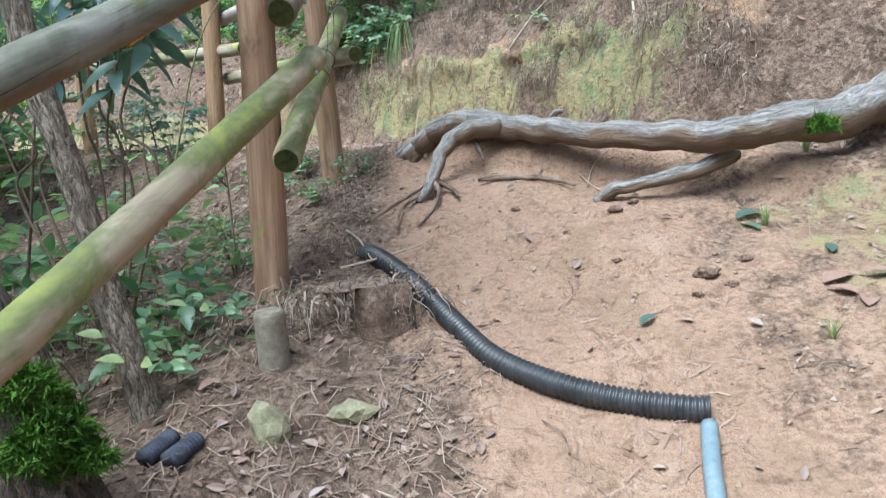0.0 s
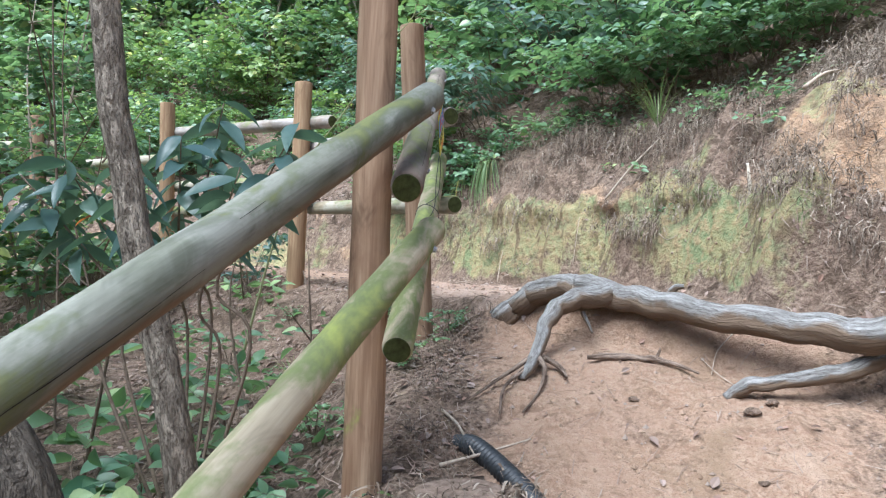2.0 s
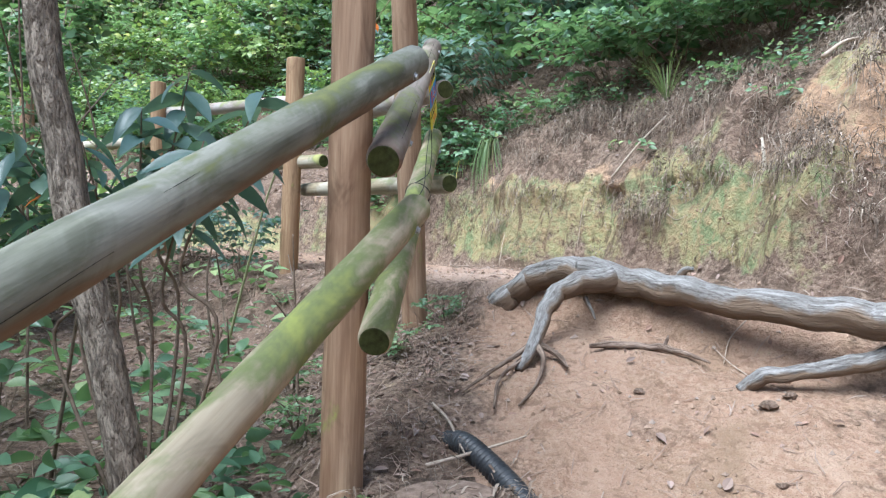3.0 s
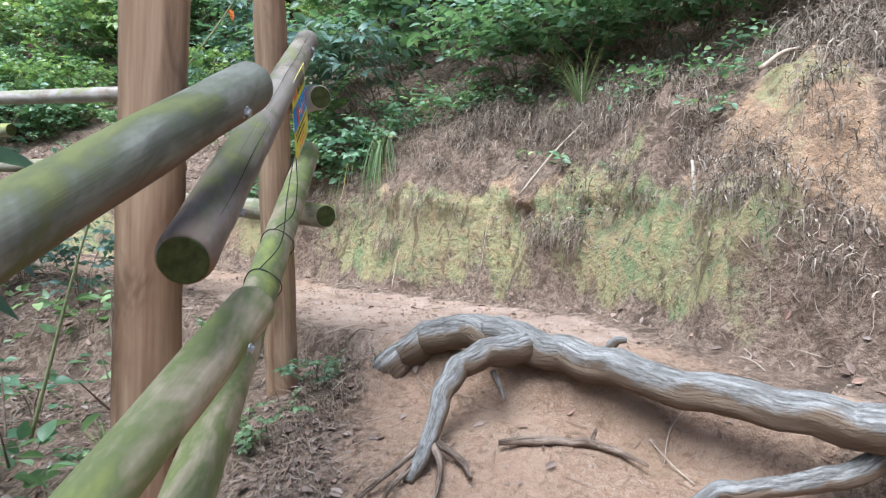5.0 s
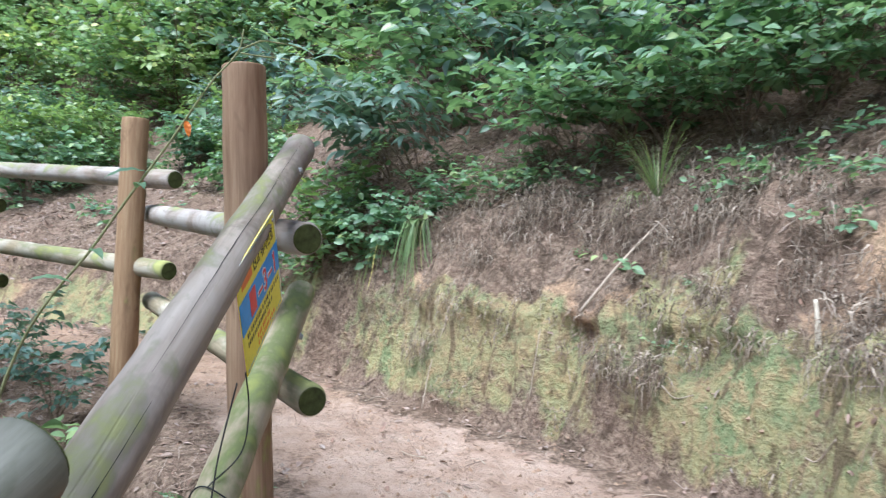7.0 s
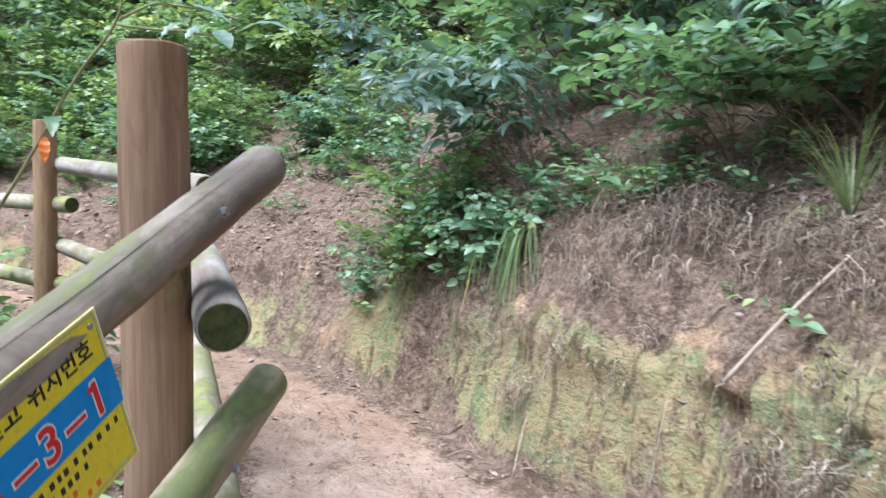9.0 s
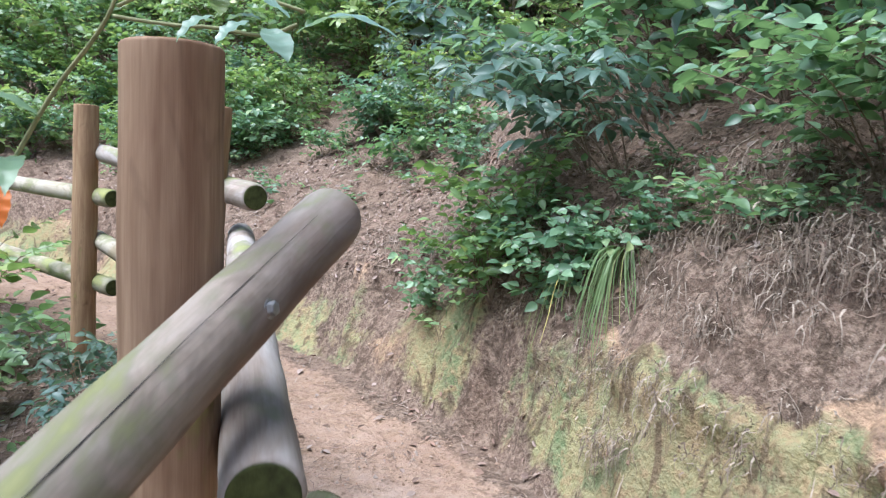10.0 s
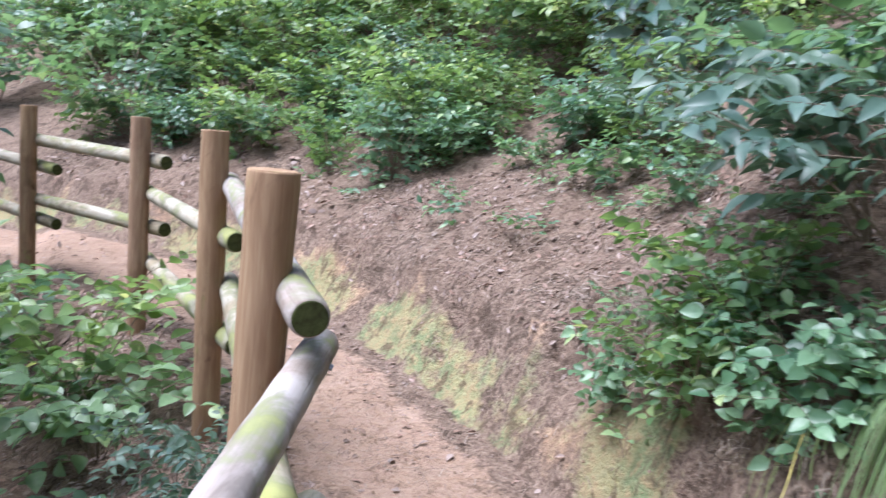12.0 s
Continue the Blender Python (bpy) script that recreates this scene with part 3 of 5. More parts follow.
def crack_mesh(length, radius, way, start, end, seed, width=0.0015):
    """A thin dark split that runs along a log's surface."""
    r = np.random.default_rng(seed)
    a0 = math.atan2(way[1], way[0])
    zs = np.linspace(start, end, 40)
    wander = 0.10 * value_noise(zs * 4 + seed, zs * 0 + seed, seed, 3)
    v, f = [], []
    for i, z in enumerate(zs):
        w = width * (0.35 + 0.65 * math.sin(math.pi * i / 39)) * r.uniform(0.6, 1.2) / radius
        for k in (-0.5, 0.5):
            a = a0 + wander[i] + k * w
            rr = radius * 1.028
            v.append((rr * math.cos(a), rr * math.sin(a), z))
    f = [(2 * i, 2 * i + 1, 2 * i + 3, 2 * i + 2) for i in range(39)]
    return mesh_from("crack", v, f, CRACK)


BOLT = bolt_mesh()
fence = thing("fence", "log fence of brown posts and mossy round rails along the trail", "fence", Matrix.Translation((-0.6, 4.03, 1.4)))
POST_R, RAIL_R = 0.059, 0.044


def in_fence(m):
    return Matrix.Translation((0.6, -4.03, -1.4)) @ m


def fence_post(base, top, material, label="", radius=POST_R):
    m, ln = along(base, top)
    post = piece("post", log_mesh("post", ln, radius, material, int(abs(base[1]) * 10), ease=0.35), fence, label, in_fence(m))
    rim = disc_mesh("post_cap", radius - 0.005, 0.002, POST_PALE)
    piece("end_face", rim, post, "pale sawn end", Matrix.Translation((0, 0, ln)))
    return post


def fence_rail(a, b, material, label="", radius=RAIL_R, bolts=(), ends=(0,), bow=0.0, cracks=()):
    """A rail from a to b; bolts: (distance from a, way) of each bolt head; ends: which ends show."""
    m, ln = along(a, b)
    rail = piece("rail", log_mesh("rail", ln, radius, material, int(abs(a[1]) * 31 + a[2] * 7), 34, bow=bow), fence, label, in_fence(m))
    for e in ends:
        end = disc_mesh("end_face", radius - 0.0065, 0.003, END_GRAIN)
        piece("end_face", end, rail, "dark mossy sawn end", Matrix.Translation((0, 0, ln)) if e else pose(0, 0, 0, 180))
    for k, (s0, s1, way) in enumerate(cracks):
        local = m.to_3x3().transposed() @ Vector(way)
        piece("crack", crack_mesh(ln, radius, local, s0, s1, k + 3), rail, "dark drying crack")
    for s, way in bolts:
        local = (m.to_3x3().transposed() @ Vector(way))
        local.z = 0
        local.normalize()
        q = local.to_track_quat("Z", "Y").to_matrix().to_4x4()
        piece("bolt", BOLT, rail, "steel bolt head", Matrix.Translation(Vector((0, 0, s)) + local * (radius - 0.004)) @ q)
    return rail


fence_post((-1.16, 0.32, -0.2), (-1.08, 0.34, 1.75), POST)
fence_post((-0.665, 2.60, 0.55), (-0.535, 2.54, 2.56), POST, "leaning reddish-brown post")
fence_post((-0.602, 3.995, 1.1), (-0.607, 3.988, 2.876), POST, "reddish-brown post with sawn top")
fence_post((-1.64, 5.40, 1.2), (-1.515, 5.375, 2.99), POST_PALE, "leaning brown post")
fence_post((-2.96, 6.35, 1.2), (-2.90, 6.31, 3.122), POST_PALE)
fence_post((-4.50, 7.01, 1.3), (-4.45, 6.98, 3.222), POST)
fence_post((-6.25, 7.20, 1.4), (-6.21, 7.19, 3.31), POST_PALE)
fence_post((-8.05, 7.25, 1.4), (-8.02, 7.24, 3.35), POST_PALE)
RIGHT = (1, -0.1, -0.25)
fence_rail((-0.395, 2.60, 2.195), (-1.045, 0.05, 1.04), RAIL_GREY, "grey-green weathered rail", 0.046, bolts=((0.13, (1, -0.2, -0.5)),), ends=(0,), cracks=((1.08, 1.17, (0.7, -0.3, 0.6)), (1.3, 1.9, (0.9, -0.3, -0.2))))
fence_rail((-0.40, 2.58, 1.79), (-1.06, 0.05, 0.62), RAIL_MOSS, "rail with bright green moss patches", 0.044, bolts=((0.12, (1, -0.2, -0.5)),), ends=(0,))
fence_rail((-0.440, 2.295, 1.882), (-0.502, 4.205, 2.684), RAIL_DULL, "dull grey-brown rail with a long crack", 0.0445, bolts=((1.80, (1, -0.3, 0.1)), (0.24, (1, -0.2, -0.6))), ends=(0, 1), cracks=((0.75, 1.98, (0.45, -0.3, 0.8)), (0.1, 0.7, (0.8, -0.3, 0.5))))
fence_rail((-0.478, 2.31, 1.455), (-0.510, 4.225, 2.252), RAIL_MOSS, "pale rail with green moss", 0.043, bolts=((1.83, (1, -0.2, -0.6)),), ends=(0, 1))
fence_rail((-0.420, 3.895, 2.405), (-1.535, 5.575, 2.565), RAIL_PALE, "bleached rail with a mossy end", 0.045, bolts=((1.9, (1, 0.2, -0.4)),), ends=(0, 1))
fence_rail((-0.415, 3.905, 1.985), (-1.535, 5.565, 2.15), RAIL_FAR, "weathered mossy rail", 0.044, ends=(0, 1))
fence_rail((-1.305, 5.295, 2.70), (-2.98, 6.46, 2.905), RAIL_PALE, "bleached rail", 0.0445, ends=(0, 1))
fence_rail((-1.32, 5.25, 2.295), (-2.98, 6.47, 2.455), RAIL_FAR, "weathered rail", 0.044, ends=(0, 1))
fence_rail((-2.72, 6.29, 2.665), (-4.60, 7.13, 2.765), RAIL_FAR, "weathered rail", 0.045, ends=(0, 1))
fence_rail((-2.72, 6.30, 2.225), (-4.60, 7.14, 2.33), RAIL_FAR, "weathered rail", 0.045, ends=(0, 1))
fence_rail((-4.30, 7.06, 2.955), (-6.40, 7.29, 3.065), RAIL_FAR, "weathered rail", 0.047, ends=(0, 1))
fence_rail((-4.30, 7.06, 2.545), (-6.40, 7.29, 2.60), RAIL_FAR, "weathered rail", 0.047, ends=(0, 1))
fence_rail((-5.98, 7.29, 2.835), (-8.2, 7.34, 3.03), RAIL_FAR, "weathered rail", 0.047, ends=(0,))
fence_rail((-5.98, 7.29, 2.42), (-8.2, 7.34, 2.62), RAIL_FAR, "weathered rail", 0.047, ends=(0,))


# ---- sign tied to the upper rail ----
def plate_mesh(name, x0, x1, y0, y1, z0, z1, material):
    bm = bmesh.new()
    bmesh.ops.create_cube(bm, size=1)
    for v in bm.verts:
        v.co = Vector(((x0 + x1) / 2 + v.co.x * (x1 - x0), (y0 + y1) / 2 + v.co.y * (y1 - y0), (z0 + z1) / 2 + v.co.z * (z1 - z0)))
    m = bpy.data.meshes.new(name)
    bm.to_mesh(m)
    bm.free()
    m.materials.append(material)
    return m


def lettering(name, text, size, x, y, material, parent, z=0.0032, bold=0.0, spacing=1.0):
    curve = bpy.data.curves.new(name, "FONT")
    curve.body, curve.size, curve.extrude, curve.offset, curve.space_character = text, size, 0.0003, bold, spacing
    made = bpy.data.objects.new(name, curve)
    scene.collection.objects.link(made)
    bpy.context.view_layer.update()
    mesh = bpy.data.meshes.new_from_object(made.evaluated_get(bpy.context.evaluated_depsgraph_get()))
    bpy.data.objects.remove(made)
    mesh.materials.clear()
    mesh.materials.append(material)
    return piece(name, mesh, parent, at=Matrix.Translation((x, y, z)))


def location_sign():
    tl, tr = Vector((-0.436, 3.325, 2.335)), Vector((-0.440, 3.622, 2.466))
    ex = (tr - tl).normalized()
    ez = Vector((1, 0, -0.02))
    ez = (ez - ex * ez.dot(ex)).normalized()
    ey = ez.cross(ex)
    m = Matrix((ex, ey, ez)).transposed().to_4x4()
    m.translation = tl
    w, h = (tr - tl).length, 0.225
    s = thing("location_sign", "yellow rescue location sign with a blue band, wired to the rail", "sign", m)
    piece("plate", plate_mesh("plate", 0, w, -h, 0, 0, 0.0015, YELLOW), s, "yellow plate")
    edge = [plate_mesh("border", *q, 0.0015, 0.0022, WHITE) for q in ((0, w, -0.002, 0), (w - 0.002, w, -h, -0.002))]
    for e in edge:
        piece("border", e, s, "white cut edge")
    for q in ((0.006, w - 0.006, -0.0068, -0.006), (w - 0.0068, w - 0.006, -h + 0.006, -0.0068), (0.006, w - 0.006, -h + 0.006, -h + 0.0068)):
        piece("border_line", plate_mesh("border_line", *q, 0.0015, 0.002, BLUE), s, "thin blue line")
    piece("band", plate_mesh("band", 0, w, -0.140, -0.072, 0.0015, 0.0023, BLUE), s, "blue band")
    for row_x, word in ((0.118, "신고"), (0.186, "위치번호")):
        lettering("letters", word, 0.031, row_x, -0.053, BLACK, s, 0.002, 0.0005)
    piece("letters", plate_mesh("letters", 0.03, 0.108, -0.055, -0.025, 0.0015, 0.0021, ORANGE), s, "worn red letters")
    for x, ch in ((0.135, "–"), (0.178, "3"), (0.222, "–"), (0.266, "1")):
        lettering("outline", ch, 0.066, x, -0.129, WHITE, s, 0.0025, 0.0034)
        lettering("letters", ch, 0.066, x, -0.129, RED, s, 0.0031, 0.0008)
    piece("letters", plate_mesh("letters", 0.2700, 0.2800, -0.0935, -0.0860, 0.0031, 0.0038, RED), s)
    piece("letters", plate_mesh("letters", 0.07, 0.115, -0.132, -0.080, 0.0023, 0.0029, RED), s, "worn red letters")
    for k, (x0, x1, y, mat) in enumerate(((0.03, 0.30, -0.160, BLACK), (0.03, 0.235, -0.178, BLACK), (0.10, 0.215, -0.196, ORANGE), (0.10, 0.25, -0.213, ORANGE))):
        x = x0
        r = random.Random(k)
        while x < x1:
            step_x = r.uniform(0.008, 0.011)
            piece("small_letter", plate_mesh("small_letter", x, x + step_x * 0.7, y + 0.001, y + 0.0105, 0.0015, 0.002, mat), s)
            x += step_x + r.choice((0.003, 0.003, 0.008))
    nail = disc_mesh("nail", 0.0045, 0.003, STEEL, 10)
    for x, y in ((w - 0.017, -0.018), (0.017, -0.018)):
        piece("nail", nail, s, "rusty nail head", Matrix.Translation((x, y, 0.0015)))


location_sign()


def tie_wire(center, way, radius, tail):
    """A loop of wire round a rail, with a tail up to the sign."""
    q = Vector(way).to_track_quat("Z", "Y").to_matrix()
    loop = [tuple(Vector(center) + q @ Vector((radius * math.cos(a), radius * math.sin(a), 0.012 * math.sin(a * 2)))) for a in np.linspace(0, 2 * math.pi, 22)]
    pts = catmull(loop, 2)
    t = catmull([loop[5], *tail], 6)
    w = tagged(new("tie_wire", mesh_from("tie_wire", *join([tube(pts, 0.0016, 6), tube(t, 0.0016, 6)]), BLACK, True)), "thin dark wire looped round the mossy rail", "wire")
    return w


RAIL_WAY = (-0.027, 1.97, 0.82)
tie_wire((-0.493, 3.36, 1.892), RAIL_WAY, 0.0475, [(-0.455, 3.42, 1.98), (-0.442, 3.43, 2.06), (-0.438, 3.40, 2.14)])
tie_wire((-0.490, 3.12, 1.79), RAIL_WAY, 0.0475, [(-0.45, 3.18, 1.90), (-0.443, 3.25, 2.02), (-0.437, 3.34, 2.13)])


# ---- exposed roots ----
def root_mesh(name, points, material, sides=14, per=7, seed=0, wobble=0.22):
    p = catmull(points, per)
    jitter = np.stack([value_noise(np.arange(len(p)) * 0.3 + 10 * k + seed, np.full(len(p), 4.0 + k), seed, 2) for k in range(3)], 1)
    pts = p[:, :3] + jitter * p[:, 3:4] * 0.25
    verts, faces = tube(pts, np.maximum(p[:, 3], 0.002), sides, wobble, seed)
    m = mesh_from(name, verts, faces, material, True)
    # lengthwise coordinates for the grain
    run = np.concatenate([[0], np.cumsum(np.linalg.norm(np.diff(pts, axis=0), axis=1))])
    ang = np.arange(sides) * 2 * math.pi / sides
    co = np.stack([(np.cos(ang)[None, :] * p[:, 3:4]), (np.sin(ang)[None, :] * p[:, 3:4]), np.repeat(run[:, None], sides, 1)], -1).reshape(-1, 3)
    a = m.attributes.new("grain", "FLOAT_VECTOR", "POINT")
    a.data.foreach_set("vector", (co + seed * 0.37).astype(np.float32).ravel())
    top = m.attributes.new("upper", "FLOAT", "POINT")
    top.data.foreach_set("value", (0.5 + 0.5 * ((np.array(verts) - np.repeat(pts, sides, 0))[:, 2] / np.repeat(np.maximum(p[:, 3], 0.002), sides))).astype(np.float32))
    return m


great = thing("tree_root", "thick weathered grey tree root arching over the trail", "root", Matrix.Translation((0.5, 3.4, 1.4)))


def root_part(name, points, material, label="", **more):
    piece(name, root_mesh(name, points, material, **more), great, label, Matrix.Translation((-0.5, -3.4, -1.4)))


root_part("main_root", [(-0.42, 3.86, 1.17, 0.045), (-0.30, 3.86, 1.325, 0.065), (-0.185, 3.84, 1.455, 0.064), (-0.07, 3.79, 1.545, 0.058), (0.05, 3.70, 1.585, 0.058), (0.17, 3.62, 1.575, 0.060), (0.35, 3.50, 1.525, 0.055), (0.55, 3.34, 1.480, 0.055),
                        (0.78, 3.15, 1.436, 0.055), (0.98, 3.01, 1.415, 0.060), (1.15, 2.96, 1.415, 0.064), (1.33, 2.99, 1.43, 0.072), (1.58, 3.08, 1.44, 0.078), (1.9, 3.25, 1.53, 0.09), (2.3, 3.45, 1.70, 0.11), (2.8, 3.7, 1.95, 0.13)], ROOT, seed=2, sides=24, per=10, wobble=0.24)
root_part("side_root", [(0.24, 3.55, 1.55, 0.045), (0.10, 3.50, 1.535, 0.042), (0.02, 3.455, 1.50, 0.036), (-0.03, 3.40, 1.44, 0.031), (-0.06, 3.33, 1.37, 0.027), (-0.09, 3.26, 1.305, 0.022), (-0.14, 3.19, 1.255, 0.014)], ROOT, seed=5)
for k, pts in enumerate(([(-0.07, 3.30, 1.34, 0.012), (-0.16, 3.22, 1.29, 0.009), (-0.26, 3.13, 1.24, 0.006), (-0.33, 3.06, 1.20, 0.004)], [(-0.07, 3.29, 1.33, 0.012), (-0.05, 3.20, 1.285, 0.009), (-0.08, 3.08, 1.22, 0.006), (-0.14, 2.98, 1.17, 0.004)],
                        [(-0.06, 3.30, 1.33, 0.012), (0.01, 3.24, 1.29, 0.010), (0.03, 3.18, 1.26, 0.006)], [(-0.1, 3.26, 1.30, 0.010), (-0.2, 3.10, 1.24, 0.006), (-0.22, 2.95, 1.17, 0.004)])):
    root_part("rootlet", pts, ROOT_DARK, seed=8 + k, sides=7, per=5)
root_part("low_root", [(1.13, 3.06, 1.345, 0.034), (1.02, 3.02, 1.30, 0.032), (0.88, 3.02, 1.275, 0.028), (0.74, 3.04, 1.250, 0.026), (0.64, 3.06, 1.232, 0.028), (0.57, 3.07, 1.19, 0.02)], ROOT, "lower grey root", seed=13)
root_part("stub", [(0.47, 3.44, 1.53, 0.02), (0.485, 3.42, 1.575, 0.015), (0.52, 3.41, 1.58, 0.009)], ROOT, "short broken stub", seed=15, sides=8, wobble=0.1)
root_part("stub", [(0.13, 3.52, 1.48, 0.010), (0.15, 3.49, 1.43, 0.008), (0.16, 3.47, 1.40, 0.005)], ROOT, seed=16, sides=7)
small_root = tagged(new("small_root", root_mesh("small_root", [(0.12, 3.30, 1.318, 0.008), (0.22, 3.30, 1.322, 0.014), (0.31, 3.31, 1.312, 0.013), (0.385, 3.315, 1.305, 0.013), (0.46, 3.27, 1.285, 0.009), (0.52, 3.22, 1.262, 0.004)], ROOT_DARK, 8, 6, 21)), "thin forked brown root lying on the earth", "root")
piece("fork", root_mesh("fork", [(0.38, 3.315, 1.305, 0.008), (0.395, 3.31, 1.335, 0.006), (0.40, 3.31, 1.35, 0.003)], ROOT_DARK, 7, 5, 22), small_root)
bank_root = tagged(new("bank_root", root_mesh("bank_root", [(2.3, 3.95, 2.42, 0.05), (2.0, 3.9, 2.28, 0.042), (1.72, 3.88, 2.12, 0.034), (1.48, 3.93, 1.98, 0.024), (1.27, 4.0, 1.90, 0.010)], ROOT_DARK, 12, 8, 25)), "brown root coming out of the sandy bank", "root")

# ---- drain hose and pipes ----
def hose_mesh(name, points, radius, pitch=0.011, depth=0.004, material=None):
    p = catmull(points, 60)
    seg = np.concatenate([[0], np.cumsum(np.linalg.norm(np.diff(p, axis=0), axis=1))])
    s = np.arange(0, seg[-1], pitch / 4)
    pts = np.stack([np.interp(s, seg, p[:, k]) for k in range(3)], 1)
    r = radius + depth * np.array([1, 0.6, -0.6, -0.6])[np.arange(len(s)) % 4] * 0.5
    return mesh_from(name, *tube(pts, r, 18), material or HOSE, True)


HOSE_LINE = [(-0.36, 2.86, 1.10), (-0.29, 2.76, 1.075), (-0.15, 2.58, 1.0), (-0.027, 2.36, 0.92), (0.08, 2.17, 0.85), (0.22, 2.04, 0.805), (0.38, 1.94, 0.765), (0.54, 1.87, 0.735), (0.60, 1.85, 0.725)]
HOSE_LINE = [(x, y, float(ground_z(x, y, False)[0]) + 0.022) for x, y, z in HOSE_LINE]
HOSE_LINE[0] = (HOSE_LINE[0][0], HOSE_LINE[0][1], HOSE_LINE[0][2] - 0.05)
tagged(new("drain_hose", hose_mesh("drain_hose", HOSE_LINE, 0.033, 0.016, 0.007)), "black corrugated plastic drain hose lying on the trail", "hose")
px = [(0.575, 1.80), (0.53, 1.65), (0.48, 1.45), (0.42, 1.2)]
px = catmull([(x, y, float(ground_z(x, y, False)[0]) + 0.02) for x, y in px], 8)
tagged(new("water_pipe", mesh_from("water_pipe", *tube(px, 0.021, 16), PIPE, True)), "blue-grey plastic pipe end on the earth", "pipe")
c = Vector((-0.325, 3.735, 1.362))
stub_pts = [tuple(c + Vector((0.05, 0.30, -0.10)) * k) for k in (0.9, 0.45, 0.0)]
tagged(new("drain_pipe_end", hose_mesh("drain_pipe_end", stub_pts, 0.027, 0.013, 0.006, HOSE)), "grey corrugated pipe end sticking out of the soil", "pipe")


# ---- stumps, stones, trees by the fence ----
def rough_block(name, center, size, material, seed, cuts=3, amount=0.25):
    bm = bmesh.new()
    bmesh.ops.create_icosphere(bm, subdivisions=cuts, radius=1)
    for v in bm.verts:
        k = noise.noise(v.co * 1.3 + Vector((seed * 3.1, seed, 0))) * amount + noise.noise(v.co * 4 + Vector((seed, 0, 0))) * amount * 0.3
        v.co = Vector((v.co.x * size[0], v.co.y * size[1], v.co.z * size[2])) * (1 + k)
    m = bpy.data.meshes.new(name)
    bm.to_mesh(m)
    bm.free()
    m.materials.append(material)
    m.polygons.foreach_set("use_smooth", [cuts > 2] * len(m.polygons))
    ob = new(name, m)
    ob.location = center
    return ob


def tree_stump():
    pts = [(0, 0, -0.18), (0, 0, 0.0), (0.01, 0, 0.08), (0.01, 0.01, 0.14), (0.01, 0.01, 0.15)]
    v, f = tube(pts, [0.21, 0.18, 0.165, 0.16, 0.145], 48, 0.7, 4)
    ob = tagged(new("tree_stump", mesh_from("tree_stump", v, f, SOIL, True)), "low rotten tree stump with a flat sawn top", "stump")
    ob.location = (-0.35, 2.48, 1.035 - 0.15)
    piece("end_face", disc_mesh("end_face", 0.13, 0.006, STUMP, 30), ob, "grey sawn top", Matrix.Translation((0.01, 0.01, 0.149)))
    return ob


tree_stump()
m, ln = along((-0.555, 2.20, 0.62), (-0.547, 2.165, 1.03))
old = tagged(new("cut_post", log_mesh("cut_post", ln, 0.046, OLD_POST, 3)), "short grey cut-off post with lichen", "post")
old.matrix_basis = m
piece("end_face", disc_mesh("end_face", 0.040, 0.003, OLD_POST), old, "", Matrix.Translation((0, 0, ln)))
tagged(rough_block("stone", on_ground(-0.50, 1.87, 0.02), (0.055, 0.04, 0.07), STONE, 3, 2, 0.5), "yellow-green lichened stone in the earth", "stone", "stones by the stump")
tagged(rough_block("stone", on_ground(-0.31, 1.96, 0.005), (0.07, 0.045, 0.03), STONE, 5, 2, 0.5), "yellow-green lichened stone in the earth", "stone", "stones by the stump")
for x, y in ((-0.775, 1.75), (-0.71, 1.735)):
    a, b = on_ground(x, y, 0.022), on_ground(x + 0.035, y + 0.10, 0.01)
    tagged(new("hose_end", hose_mesh("hose_end", [tuple(a), tuple((a + b) / 2), tuple(b)], 0.024, 0.012, 0.003, RAG)), "short dark blue hose end lying in the litter", "hose", "hose ends in the litter")


def young_tree(name, label, points, material=BARK):
    t = thing(name, label, "tree", Matrix.Translation(points[0][:3]))
    back = Matrix.Translation(-Vector(points[0][:3]))
    piece("trunk", root_mesh("trunk", points, material, 16, 10, int(abs(points[0][0]) * 10), 0.14), t, "", back)
    return t


slender = young_tree("young_tree", "slender tree with rough grey-brown bark beside the fence",
           [(-0.85, 2.06, 0.55, 0.05), (-0.90, 2.03, 0.95, 0.041), (-0.985, 2.0, 1.5, 0.037), (-1.05, 1.99, 1.9, 0.036), (-1.09, 1.97, 2.4, 0.034), (-1.12, 1.96, 3.4, 0.03), (-1.1, 1.98, 5.0, 0.02)])
mossy = young_tree("mossy_trunk", "dark leaning tree base with bright moss", [(-0.82, 1.50, 0.30, 0.12), (-0.86, 1.52, 0.7, 0.10), (-0.95, 1.55, 1.05, 0.085), (-1.09, 1.60, 1.32, 0.08), (-1.35, 1.65, 1.75, 0.075), (-1.75, 1.72, 2.6, 0.07), (-2.1, 1.8, 3.8, 0.05)], DARK_BARK)


